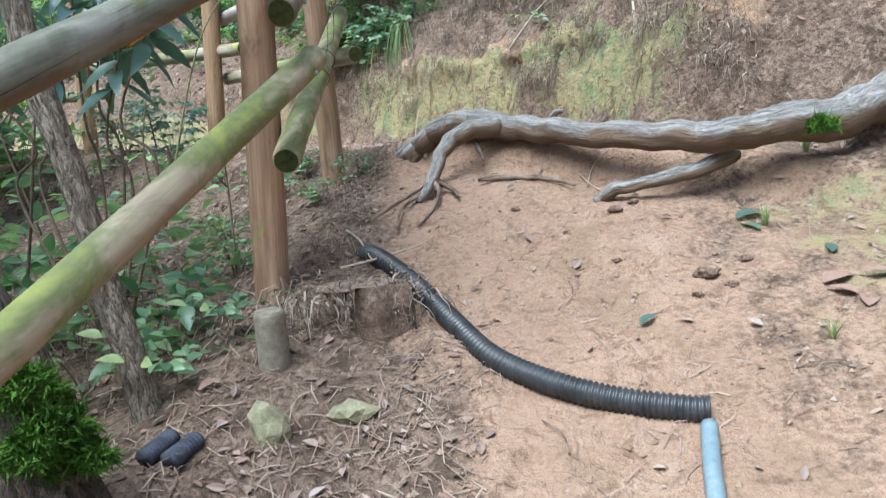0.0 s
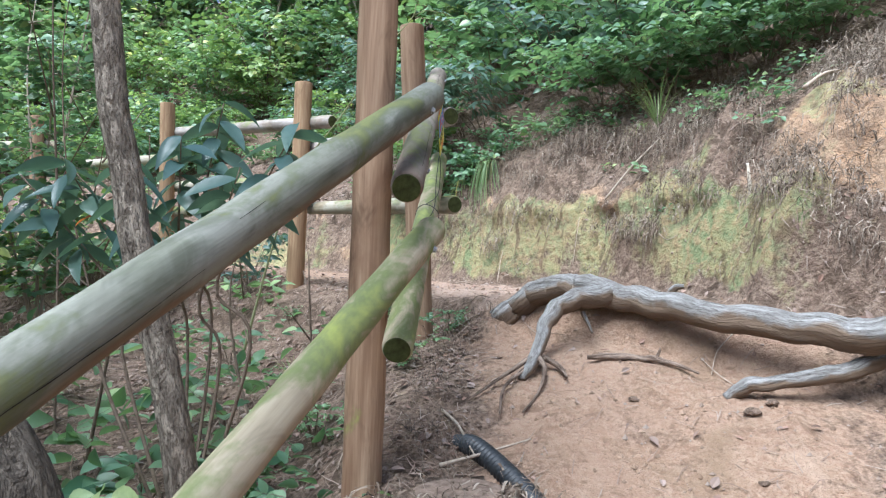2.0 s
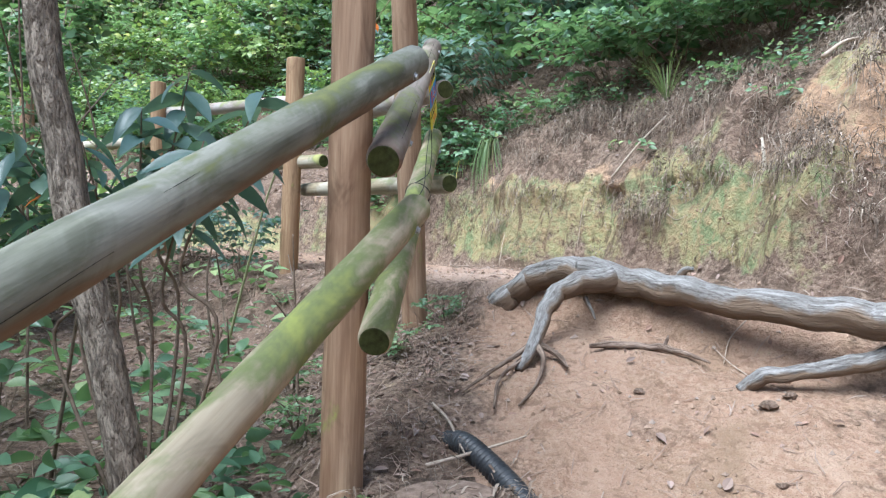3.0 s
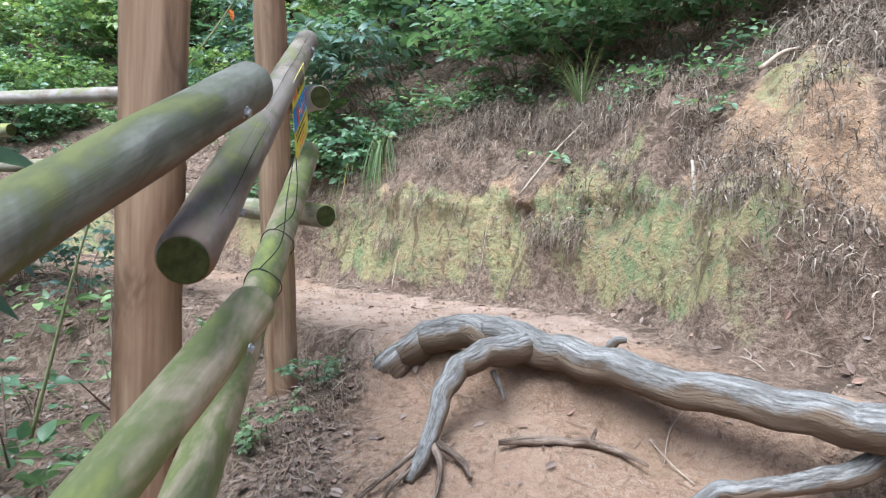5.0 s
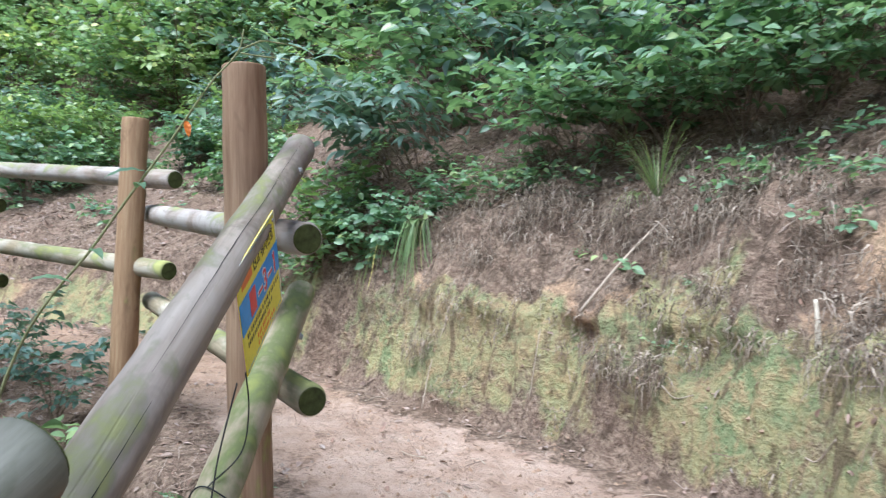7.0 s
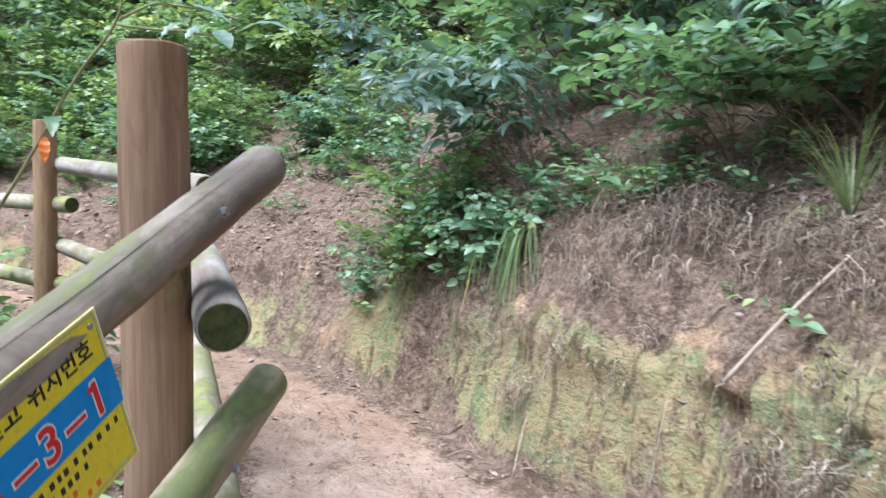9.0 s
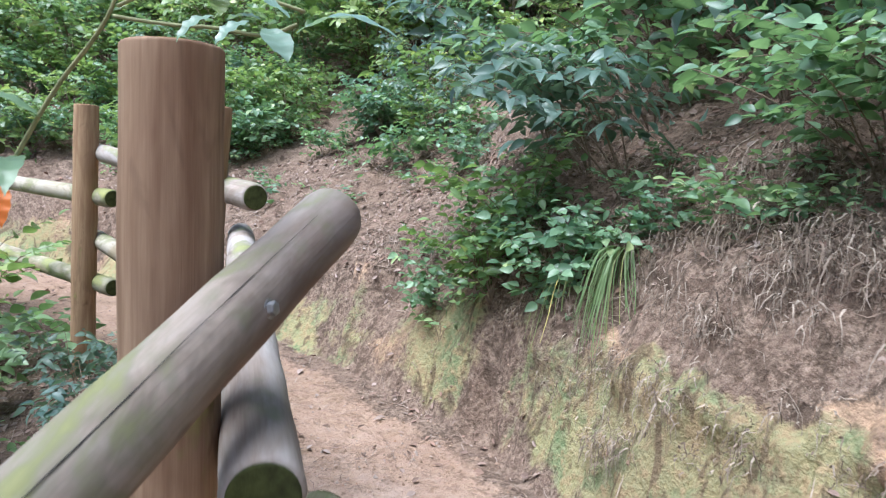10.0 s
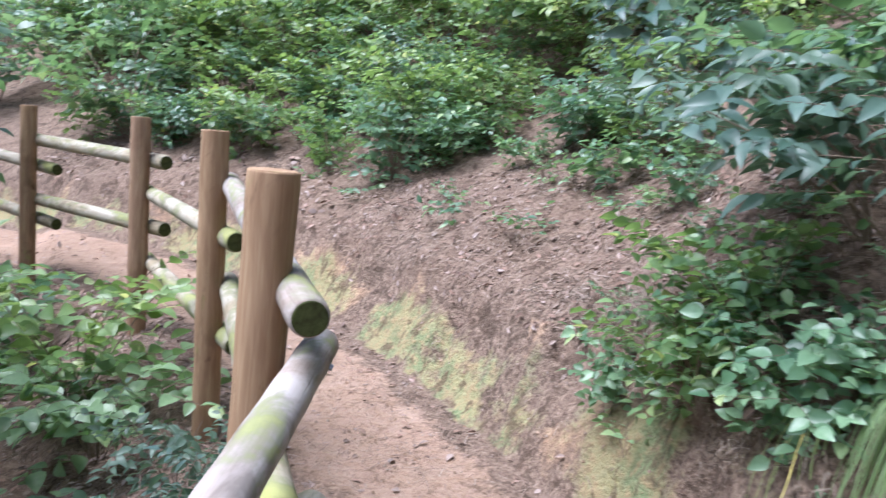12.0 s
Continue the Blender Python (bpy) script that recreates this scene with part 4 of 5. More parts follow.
def moss_cover(radius, height, count, seed):
    """A low mound bristling with short moss shoots."""
    r = np.random.default_rng(seed)
    parts = []
    for _ in range(count):
        a, h = r.uniform(0, 2 * math.pi), r.uniform(-0.2, 1.0)
        k = math.sqrt(max(0.0, 1 - max(h, 0) ** 2)) * (0.9 + 0.3 * math.sin(3 * a + seed) + 0.25 * math.sin(5 * a + 6 * h))
        p = np.array([radius * k * math.cos(a), radius * k * math.sin(a), height * h])
        d = p / np.linalg.norm(p) * 0.6 + r.normal(0, 0.55, 3) + (0, 0, 0.1)
        ln = 0.017 * r.uniform(0.5, 1.5)
        side = np.cross(d, r.normal(0, 1, 3))
        side = side / np.linalg.norm(side) * 0.003
        p = p * r.uniform(0.8, 1.0)
        parts.append(([p - side, p + side, p + d * ln + (0, 0, -0.004)], [(0, 1, 2)]))
    return mesh_from("moss", *join(parts), MOSS)


for k, (x, y, z, rad, hi) in enumerate(((-0.84, 1.50, 0.93, 0.065, 0.07), (-0.875, 1.50, 1.01, 0.055, 0.07), (-0.80, 1.52, 0.86, 0.055, 0.06), (-0.87, 1.46, 0.90, 0.05, 0.06))):
    tagged(piece("moss", moss_cover(rad, hi, 2600, k), mossy, "", Matrix.Translation((x + 0.82, y - 1.50, z - 0.30))), "dark green moss cushion", kind="stuff")


tagged(new("moss_patch", moss_cover(0.055, 0.05, 1500, 9)), "bright green moss cushion on the thick root", "moss", kind="stuff").location = (1.40, 2.925, 1.40)


# ---- plants ----
def shrub_parts(height, spread, stems, twigs, per_twig, leaf_len, leaf_wide, seed, simple=False, droop=0.22, upright=0.6, fill=0.25, lean=(0.0, 0.0)):
    """Stems as tubes and leaves in sprays along side twigs."""
    global rng
    rng = np.random.default_rng(seed)
    wood, base, way, normal, size = [], [], [], [], []
    for s in range(stems):
        a = 2 * math.pi * (s + rng.uniform(-0.3, 0.3)) / stems
        out = spread * rng.uniform(0.35, 1.0)
        h = height * rng.uniform(0.65, 1.05)
        p = catmull([(0, 0, -0.06), (out * 0.25 * math.cos(a), out * 0.25 * math.sin(a), h * 0.35), (out * 0.6 * math.cos(a + 0.2), out * 0.6 * math.sin(a + 0.2), h * 0.75), (out * math.cos(a), out * math.sin(a), h)], 6)
        p[:, :2] += np.array(lean) * ((np.clip(p[:, 2:3], 0, None) / height) ** 1.5)
        r0 = 0.003 + 0.0035 * height
        wood.append(tube(p, np.linspace(r0, r0 * 0.35, len(p)), 5))
        for _ in range(twigs):
            u = fill + (1 - fill) * rng.random() ** 0.8
            i = min(len(p) - 1, int(u * (len(p) - 1)))
            b = p[i]
            ang = a + rng.uniform(-1.7, 1.7)
            ln = leaf_len * rng.uniform(1.8, 4.0)
            d = np.array([math.cos(ang), math.sin(ang), rng.uniform(-0.15, upright)])
            d /= np.linalg.norm(d)
            tip = b + d * ln
            wood.append(tube([b, (b + tip) / 2 + (0, 0, 0.01), tip], [r0 * 0.3, r0 * 0.25, r0 * 0.12], 4))
            side = np.cross(d, (0, 0, 1.0))
            for k in range(per_twig):
                t = (k + 1) / per_twig
                sgn = 1 if k % 2 else -1
                base.append(b + d * ln * t)
                w = d * 0.6 + side * sgn * (0.9 if k < per_twig - 1 else 0.1) + (0, 0, rng.uniform(-0.25, 0.2))
                way.append(w + rng.normal(0, 0.15, 3))
                nn = rng.normal(0, 0.38, 3) + (0.45 * d[0], 0.45 * d[1], 0.85)
                normal.append(nn)
                size.append(leaf_len * rng.uniform(0.65, 1.2))
    size = np.array(size)
    lv = leaves(np.array(base), np.array(way), np.array(normal), size, size * leaf_wide / leaf_len, droop, simple=simple)
    return join(wood), lv


def make_shrub(name, label, category, material, bark=TWIG, **shape):
    wood, lv = shrub_parts(**shape)
    t = thing(name, label, category, Matrix.Translation((0, 0, -50)))
    tagged(piece("stem", mesh_from("stem", *wood, bark), t), kind="stuff")
    tagged(piece("foliage", mesh_from("foliage", *lv, material, True), t), kind="stuff")
    return t


KINDS = {
    "dense": [make_shrub("shrub", "dense dark green leafy shrub on the bank", "shrub", LEAF_DARK, height=0.75, spread=0.5, stems=9, twigs=9, per_twig=6, leaf_len=0.10, leaf_wide=0.06, seed=s, fill=0.1) for s in (1, 2, 31)],
    "mid": [make_shrub("shrub", "fresh green leafy shrub on the bank", "shrub", LEAF_MID, height=0.6, spread=0.5, stems=8, twigs=6, per_twig=6, leaf_len=0.115, leaf_wide=0.076, seed=s, fill=0.1) for s in (3, 4, 33)],
    "light": [make_shrub("shrub", "light green shrub on the hillside", "shrub", LEAF_LIGHT, height=0.8, spread=0.55, stems=8, twigs=7, per_twig=6, leaf_len=0.10, leaf_wide=0.064, seed=s, fill=0.05) for s in (5, 6)],
    "big": [make_shrub("shrub", "tall shrub with long blue-green leaves", "shrub", LEAF_GLOSS, height=1.2, spread=0.6, stems=7, twigs=9, per_twig=6, leaf_len=0.115, leaf_wide=0.056, seed=s, droop=0.4, upright=0.35) for s in (7, 8)],
    "weed": [make_shrub("weed", "low green leafy plant in the litter", "plant", LEAF_MID, height=0.2, spread=0.2, stems=4, twigs=3, per_twig=4, leaf_len=0.088, leaf_wide=0.05, seed=s) for s in (9, 10, 19)],
    "fern": [make_shrub("seedling", "small feathery green seedling", "plant", LEAF_MID, height=0.14, spread=0.16, stems=6, twigs=6, per_twig=8, leaf_len=0.022, leaf_wide=0.013, seed=s) for s in (11, 12)],
    "far": [make_shrub("shrub", "leafy bush on the far hillside", "shrub", LEAF_LIGHT, height=1.5, spread=1.0, stems=8, twigs=10, per_twig=6, leaf_len=0.14, leaf_wide=0.085, seed=13, simple=True), make_shrub("shrub", "leafy bush on the far hillside", "shrub", LEAF_MID, height=1.6, spread=1.0, stems=8, twigs=10, per_twig=6, leaf_len=0.14, leaf_wide=0.085, seed=14, simple=True)],
    "canopy": [make_shrub("shrub", "overhanging shrub with fresh green leaves on bare stems", "shrub", LEAF_MID, height=0.52, spread=0.5, stems=6, twigs=9, per_twig=7, leaf_len=0.08, leaf_wide=0.048, seed=s, fill=0.4, upright=0.25, lean=(-0.42, -0.52)) for s in (41, 42)],
    "bluish": [make_shrub("shrub", "overhanging shrub with long drooping blue-green leaves", "shrub", LEAF_GLOSS, height=0.75, spread=0.45, stems=5, twigs=9, per_twig=6, leaf_len=0.10, leaf_wide=0.044, seed=s, fill=0.42, droop=0.45, upright=0.15, lean=(-0.4, -0.5)) for s in (43, 44)],
    "tree": [make_shrub("sapling", "young tree with a thin leafy crown", "tree", m, BARK, height=4.6, spread=1.6, stems=6, twigs=75, per_twig=7, leaf_len=0.13, leaf_wide=0.08, seed=s, simple=True, fill=0.2) for s, m in ((15, LEAF_LIGHT), (16, LEAF_MID))],
}
pick = random.Random(5)


def plant(kind, x, y, scale=1.0, lean=(0.0, 0.0), z=None, group="", turn=None):
    src = pick.choice(KINDS[kind])
    at = on_ground(x, y) if z is None else Vector((x, y, z))
    m = Matrix.Translation(at) @ Euler((lean[0], lean[1], pick.uniform(0, 6.28) if turn is None else turn)).to_matrix().to_4x4()
    c = copy_thing(src, m)
    k = scale * pick.uniform(0.85, 1.15)
    c.scale = (k, k, k)
    if group:
        c["group"] = group
    return c


def beside_foot(s, d):
    """A place d metres up the bank, s metres along its foot."""
    seg = np.linalg.norm(np.diff(FOOT, axis=0), axis=1)
    run = np.concatenate([[0], np.cumsum(seg)])
    i = int(np.clip(np.searchsorted(run, s) - 1, 0, len(seg) - 1))
    a, b = FOOT[i], FOOT[i + 1]
    t = (s - run[i]) / seg[i]
    w = (b - a) / seg[i]
    return tuple(a + (b - a) * t + np.array([w[1], -w[0]]) * d)


RUN = np.concatenate([[0], np.cumsum(np.linalg.norm(np.diff(FOOT, axis=0), axis=1))])
S_BEND, S_GRASS, S_OPEN, S_LEFT = RUN[8], RUN[11], RUN[13], RUN[15]


TUFTS = [(-0.26, 6.3), (-0.48, 6.46), (0.84, 5.36)]


def scatter(kind, s0, s1, d0, d1, count, scale=1.0, group="shrubs on the bank"):
    for _ in range(count):
        x, y = beside_foot(pick.uniform(s0, s1), pick.uniform(d0, d1))
        if math.hypot(x + 0.2, y - 4.2) > 0.7 * scale and all(math.hypot(x - a, y - b) > 0.30 for a, b in TUFTS):
            plant(kind, x, y, scale * pick.uniform(0.75, 1.25), (pick.uniform(-0.25, 0.25), pick.uniform(-0.25, 0.25)), group=group)


# along the bend: crowns on bare stems that hang over the shaded slope
for kind, x, y, k, turn in (("canopy", 0.58, 6.18, 0.8, 0.0), ("canopy", 0.84, 6.0, 0.85, 0.2), ("canopy", 0.74, 6.42, 0.9, 0.0), ("canopy", 1.15, 6.15, 1.1, 0.2),
                            ("bluish", -0.32, 6.86, 0.9, 0.0), ("bluish", -0.52, 7.08, 0.95, -0.3), ("bluish", 0.85, 6.25, 1.2, 0.3), ("bluish", 0.35, 7.1, 1.2, 0.0), ("canopy", -0.25, 7.45, 1.2, 0.0),
                            ("canopy", 1.75, 6.1, 1.2, 0.3), ("canopy", 2.2, 5.8, 1.2, 0.4), ("canopy", 0.95, 7.0, 1.2, 0.1), ("bluish", 1.4, 6.7, 1.2, 0.0), ("bluish", -0.8, 7.5, 1.2, 0.0),
                            ("canopy", 1.45, 5.8, 1.0, 0.3), ("canopy", 1.02, 5.82, 0.8, 0.2), ("canopy", 1.3, 5.6, 0.8, 0.3), ("canopy", 1.55, 5.4, 0.75, 0.4), ("canopy", 1.85, 5.2, 0.75, 0.5), ("canopy", 1.75, 5.5, 0.95, 0.4), ("canopy", 2.1, 5.3, 1.0, 0.5), ("bluish", 1.55, 6.25, 1.2, 0.2), ("canopy", 0.3, 7.9, 1.5, 0.0), ("canopy", -0.3, 8.3, 1.5, 0.0), ("canopy", 0.8, 7.7, 1.5, 0.0), ("bluish", 0.1, 8.6, 1.8, 0.0)):
    plant(kind, x, y, k, group="shrubs on the bank", turn=turn)
scatter("far", S_BEND - 0.6, S_GRASS + 1.0, 2.0, 3.8, 24, 0.85)
# above the open litter slope and along the far bank
scatter("mid", S_OPEN - 0.3, S_LEFT + 4, 1.1, 1.9, 20, 0.5)
scatter("light", S_OPEN - 0.5, S_LEFT + 2, 1.5, 3.2, 16, 0.65)
scatter("big", S_OPEN - 0.3, S_LEFT + 3, 1.6, 3.2, 8, 0.6)
scatter("dense", S_OPEN - 0.3, S_LEFT + 3, 1.6, 3.2, 8, 0.7)
scatter("light", S_LEFT, RUN[17] + 1, 0.8, 2.6, 22, 0.75)
scatter("dense", S_LEFT, RUN[17] + 1, 0.8, 2.6, 14, 0.75)
scatter("far", S_GRASS, RUN[18], 2.6, 4.5, 36, 0.8)
scatter("far", S_LEFT, RUN[18], 2.0, 4.5, 18, 0.75)
scatter("far", S_BEND, RUN[18], 4.0, 8.0, 60, 1.1)
scatter("far", RUN[17], RUN[18] + 8, 1.0, 8.0, 30, 1.1)
scatter("tree", S_BEND + 1, RUN[18], 3.5, 9.0, 26, 1.0, "saplings on the hill")
# five more saplings, added above the bend to shade the slope below
scatter("tree", S_BEND - 0.1, S_GRASS + 0.4, 2.1, 3.0, 5, 0.6, "saplings on the hill")
scatter("weed", S_OPEN - 0.3, S_LEFT + 2, 0.5, 1.4, 12, 0.6)
scatter("weed", S_BEND - 0.4, S_OPEN, 0.35, 0.8, 9, 0.5)
# top of the sandy bank
scatter("dense", RUN[5], S_BEND, 1.8, 3.0, 9, 1.0)
scatter("far", RUN[1], S_BEND, 3.0, 7.0, 20, 1.0)
scatter("fern", S_BEND, S_OPEN, 0.25, 0.7, 12, 0.9, "seedlings on the bank")
# leafy edge of the bank round the hanging grass
for x, y, k, kind in ((-0.84, 6.80, 0.55, "light"), (-0.70, 6.88, 0.6, "light"), (-0.95, 6.98, 0.5, "light"), (-0.46, 6.62, 0.45, "mid"), (-0.55, 6.72, 0.5, "mid"), (-0.32, 6.55, 0.42, "mid"), (-0.12, 6.50, 0.36, "mid"), (0.10, 6.50, 0.42, "weed"),
                      (0.18, 6.34, 0.5, "weed"), (0.24, 6.22, 0.65, "weed"), (0.36, 6.12, 0.6, "weed"), (0.14, 6.28, 0.6, "weed"), (0.46, 6.0, 0.55, "weed"), (0.34, 6.22, 0.55, "weed"), (0.30, 6.42, 0.6, "weed"), (0.48, 6.10, 0.5, "weed"), (-0.05, 6.62, 0.7, "weed"), (-1.25, 7.15, 0.45, "mid"), (-1.12, 6.92, 0.5, "weed"),
                      (0.72, 5.82, 0.55, "weed"), (0.60, 5.62, 0.4, "fern"), (0.75, 5.30, 0.5, "weed"), (0.95, 5.05, 0.4, "fern"), (1.15, 5.15, 0.5, "weed"), (1.28, 4.98, 0.55, "weed"), (1.32, 4.66, 0.45, "weed"), (1.5, 4.75, 0.5, "weed"), (1.75, 4.9, 0.6, "weed"), (0.82, 4.98, 0.35, "weed")):
    plant(kind, x - 0.07, y - 0.08, k, (0.15, -0.15), group="shrubs on the bank")
# undergrowth inside the bend, behind the fence
for x, y, k, kind in ((-0.92, 2.45, 0.8, "weed"), (-0.84, 2.2, 0.7, "weed"), (-1.2, 2.35, 0.9, "weed"), (-1.35, 2.6, 1.1, "weed"), (-1.1, 2.75, 1.0, "weed"), (-1.6, 2.7, 1.2, "weed"), (-0.74, 2.42, 0.65, "weed"), (-1.5, 2.1, 1.0, "weed"),
                      (-1.62, 3.6, 1.1, "weed"), (-1.3, 3.3, 1.0, "weed"), (-2.0, 3.0, 1.4, "weed"), (-2.4, 3.7, 1.4, "weed"), (-1.1, 3.7, 1.0, "fern"), (-0.9, 3.1, 1.2, "fern"), (-0.85, 4.5, 1.0, "fern"), (-1.7, 4.4, 0.9, "weed"),
                      (-2.3, 4.9, 0.9, "weed"), (-1.75, 5.1, 0.8, "weed"), (-1.5, 4.9, 0.7, "fern"), (-2.6, 5.5, 0.9, "weed"), (-0.62, 3.5, 0.9, "fern"), (-0.45, 3.85, 0.8, "fern"), (-1.05, 4.3, 1.0, "weed"), (-3.0, 4.4, 1.5, "weed"), (-3.4, 5.6, 1.5, "weed")):
    plant(kind, x, y, k, group="undergrowth")
for x, y, k, kind in ((-1.95, 5.45, 0.42, "big"), (-2.45, 5.85, 0.5, "big"), (-3.4, 6.1, 0.9, "mid"), (-3.9, 6.3, 1.0, "light"), (-2.9, 3.2, 1.0, "mid"), (-3.6, 4.6, 1.0, "light"), (-2.6, 2.3, 1.0, "mid"), (-1.9, 1.6, 0.8, "mid"),
                      (-4.8, 5.6, 1.1, "light"), (-5.4, 6.4, 1.0, "mid"), (-4.4, 3.9, 1.2, "light")):
    plant(kind, x, y, k, group="undergrowth")
for x, y, k in ((-3.2, 5.0, 0.55), (-5.2, 4.6, 0.8), (-6.8, 6.2, 0.8), (-4.2, 2.6, 0.8), (-7.5, 4.0, 1.0), (-5.8, 2.2, 1.0), (-2.9, 1.2, 0.7)):
    plant("tree", x, y, k, group="saplings on the hill")
for kinds in KINDS.values():
    for src in kinds:
        for ob in (*src.children_recursive, src):
            bpy.data.objects.remove(ob)


def shade_crown(parent, base, height, seed, spread, twigs):
    """Leafy crown added to a tree out of view, to shade what lies below."""
    wood, lv = shrub_parts(height=height, spread=spread, stems=6, twigs=twigs, per_twig=7, leaf_len=0.11, leaf_wide=0.06, seed=seed, simple=True, fill=0.25)
    at = Matrix.Translation(Vector(base) - parent.matrix_basis.translation)
    tagged(piece("limbs", mesh_from("limbs", *wood, BARK), parent, "", at), kind="stuff")
    tagged(piece("crown", mesh_from("crown", *lv, LEAF_MID, True), parent, "green leafy crown added out of view for shade", at), kind="stuff")


# grass tufts hanging on the bank
def grass_tuft(x, y, z, count, length, hang, seed, label):
    r = np.random.default_rng(seed)
    parts = []
    for _ in range(count):
        a = r.uniform(0, 2 * math.pi)
        ln = length * r.uniform(0.55, 1.1)
        lean = hang * r.uniform(0.75, 1.15)
        d = np.array([math.cos(a), math.sin(a), 0]) * r.uniform(0.1, 0.6) * (1 - 0.35 * hang) + np.array([-0.48, -0.62, 0]) * lean
        w = 0.0022 * r.uniform(0.7, 1.4)
        side = np.cross(d, (0, 0, 1.0))
        side = side / (np.linalg.norm(side) + 1e-9) * w
        v = []
        for k in range(7):
            u = k / 6
            if hang > 0.7:
                drop = np.array([-0.61, -0.79, 0]) * (0.10 + 0.05 * math.sin(7 * a)) * (1 - (1 - u) ** 3) + np.array([math.cos(a), math.sin(a), 0]) * (0.03 + 0.10 * u) + side * 12 * math.sin(3 * u + 9 * a) * u
                p = drop + np.array([0, 0, 0.05 * math.sin(math.pi * min(1.0, 1.6 * u)) - ln * 0.92 * u ** 1.5])
                v += [p - side * 1.8 * (1 - u * 0.8), p + side * 1.8 * (1 - u * 0.8)]
                continue
            p = d * ln * (u - 0.45 * u * u * hang) + np.array([0, 0, ln * ((1.1 if hang < 0.3 else 0.75) * u * (1 - lean) - (0.4 + 0.75 * lean) * u * u)]) + side * 8 * u * u * math.sin(a * 5)
            v += [p - side * (1 - u * 0.9), p + side * (1 - u * 0.9)]
        parts.append((v, [(2 * k, 2 * k + 1, 2 * k + 3, 2 * k + 2) for k in range(6)]))
    ob = new("grass_tuft", mesh_from("grass_tuft", *join(parts), GRASS))
    ob.location = (x, y, z)
    return tagged(ob, label, "grass", "grass tufts on the bank")


grass_tuft(-0.25, 6.36, on_ground(-0.25, 6.36).z + 0.06, 95, 0.52, 0.85, 1, "long drooping grass tuft on the bank edge")
grass_tuft(-0.48, 6.50, on_ground(-0.48, 6.50).z + 0.05, 34, 0.42, 0.85, 2, "thin drooping grass tuft on the bank edge")
gx, gy = 0.84, 5.36
grass_tuft(gx, gy, on_ground(gx, gy).z, 60, 0.6, 0.12, 3, "arching light green grass tuft")
gx, gy = beside_foot(S_BEND + 0.55, 0.4)
grass_tuft(gx, gy, on_ground(gx, gy).z, 22, 0.34, 0.4, 4, "arching light green grass tuft")
for k, (x, y, n, ln) in enumerate(((1.10, 2.72, 40, 0.13), (1.45, 3.15, 50, 0.2), (-0.40, 3.95, 40, 0.12), (-0.60, 1.45, 40, 0.16), (1.0, 2.05, 20, 0.13), (-1.2, 3.9, 60, 0.26), (-0.3, 1.5, 30, 0.14), (1.28, 2.1, 20, 0.16))):
    p = on_ground(x, y)
    grass_tuft(x, y, p.z - 0.005, n, ln, 0.05, 10 + k, "small green grass tuft on the earth")


# shrub with long dark glossy leaves behind the fence
def long_leaf_mesh(name, length, width, droop, material):
    v, f = leaves([(0, 0, 0)], [(0, 0, 1)], [(1, 0, 0)], length, width, droop)
    return mesh_from(name, v, f, material, True)


LONG = [long_leaf_mesh("leaf", ln, w, d, LEAF_HOLLY) for ln, w, d in ((0.15, 0.052, 0.3), (0.13, 0.05, 0.45), (0.165, 0.056, 0.15))]
ORANGE_LEAF = long_leaf_mesh("leaf", 0.08, 0.03, 0.3, RED_LEAF)


def glossy_shrub():
    base = Vector((-1.17, 2.52, 1.0))
    t = thing("glossy_shrub", "shrub with long dark glossy drooping leaves", "shrub", Matrix.Translation(base))
    r = random.Random(3)
    for k, tip in enumerate(((0.42, -0.15, 1.08), (-0.35, 0.0, 1.04), (0.10, 0.15, 1.22), (-0.10, -0.1, 1.02), (0.22, -0.05, 0.98), (-0.52, 0.05, 1.0), (0.0, 0.05, 1.1))):
        tip = Vector(tip)
        mid = Vector((tip.x * 0.35, tip.y * 0.35, tip.z * 0.6))
        piece("stem", root_mesh("stem", [(0, 0, -0.2, 0.007), (mid.x * 1.6, mid.y * 1.6 + 0.05, mid.z * 0.7, 0.005), (*mid, 0.0045), (*tip, 0.002)], TWIG, 6, 6, k), t)
        for j in range(16):
            a = j * 2.4 + k
            p = mid.lerp(tip, 0.4 + 0.6 * j / 15)
            way = Vector((math.cos(a), math.sin(a), r.uniform(-0.7, 0.05)))
            q = way.to_track_quat("Z", "X").to_matrix()
            # turn the leaf so that its face looks up
            best = max(range(12), key=lambda i: (q @ Vector((math.cos(i * math.pi / 6), math.sin(i * math.pi / 6), 0))).z)
            m = Matrix.Translation(p) @ q.to_4x4() @ Matrix.Rotation(best * math.pi / 6 + r.uniform(-0.7, 0.7), 4, "Z")
            piece("leaf", r.choice(LONG) if not (k < 2 and j == 4) else ORANGE_LEAF, t, "orange leaf" if (k < 2 and j == 4) else "", m)


glossy_shrub()
# unseen crowns, added over the two trunks to darken the undergrowth
shade_crown(slender, (-1.11, 1.97, 4.3), 1.8, 51, 0.8, 22)
shade_crown(mossy, (-2.1, 1.78, 3.6), 1.8, 52, 1.0, 36)


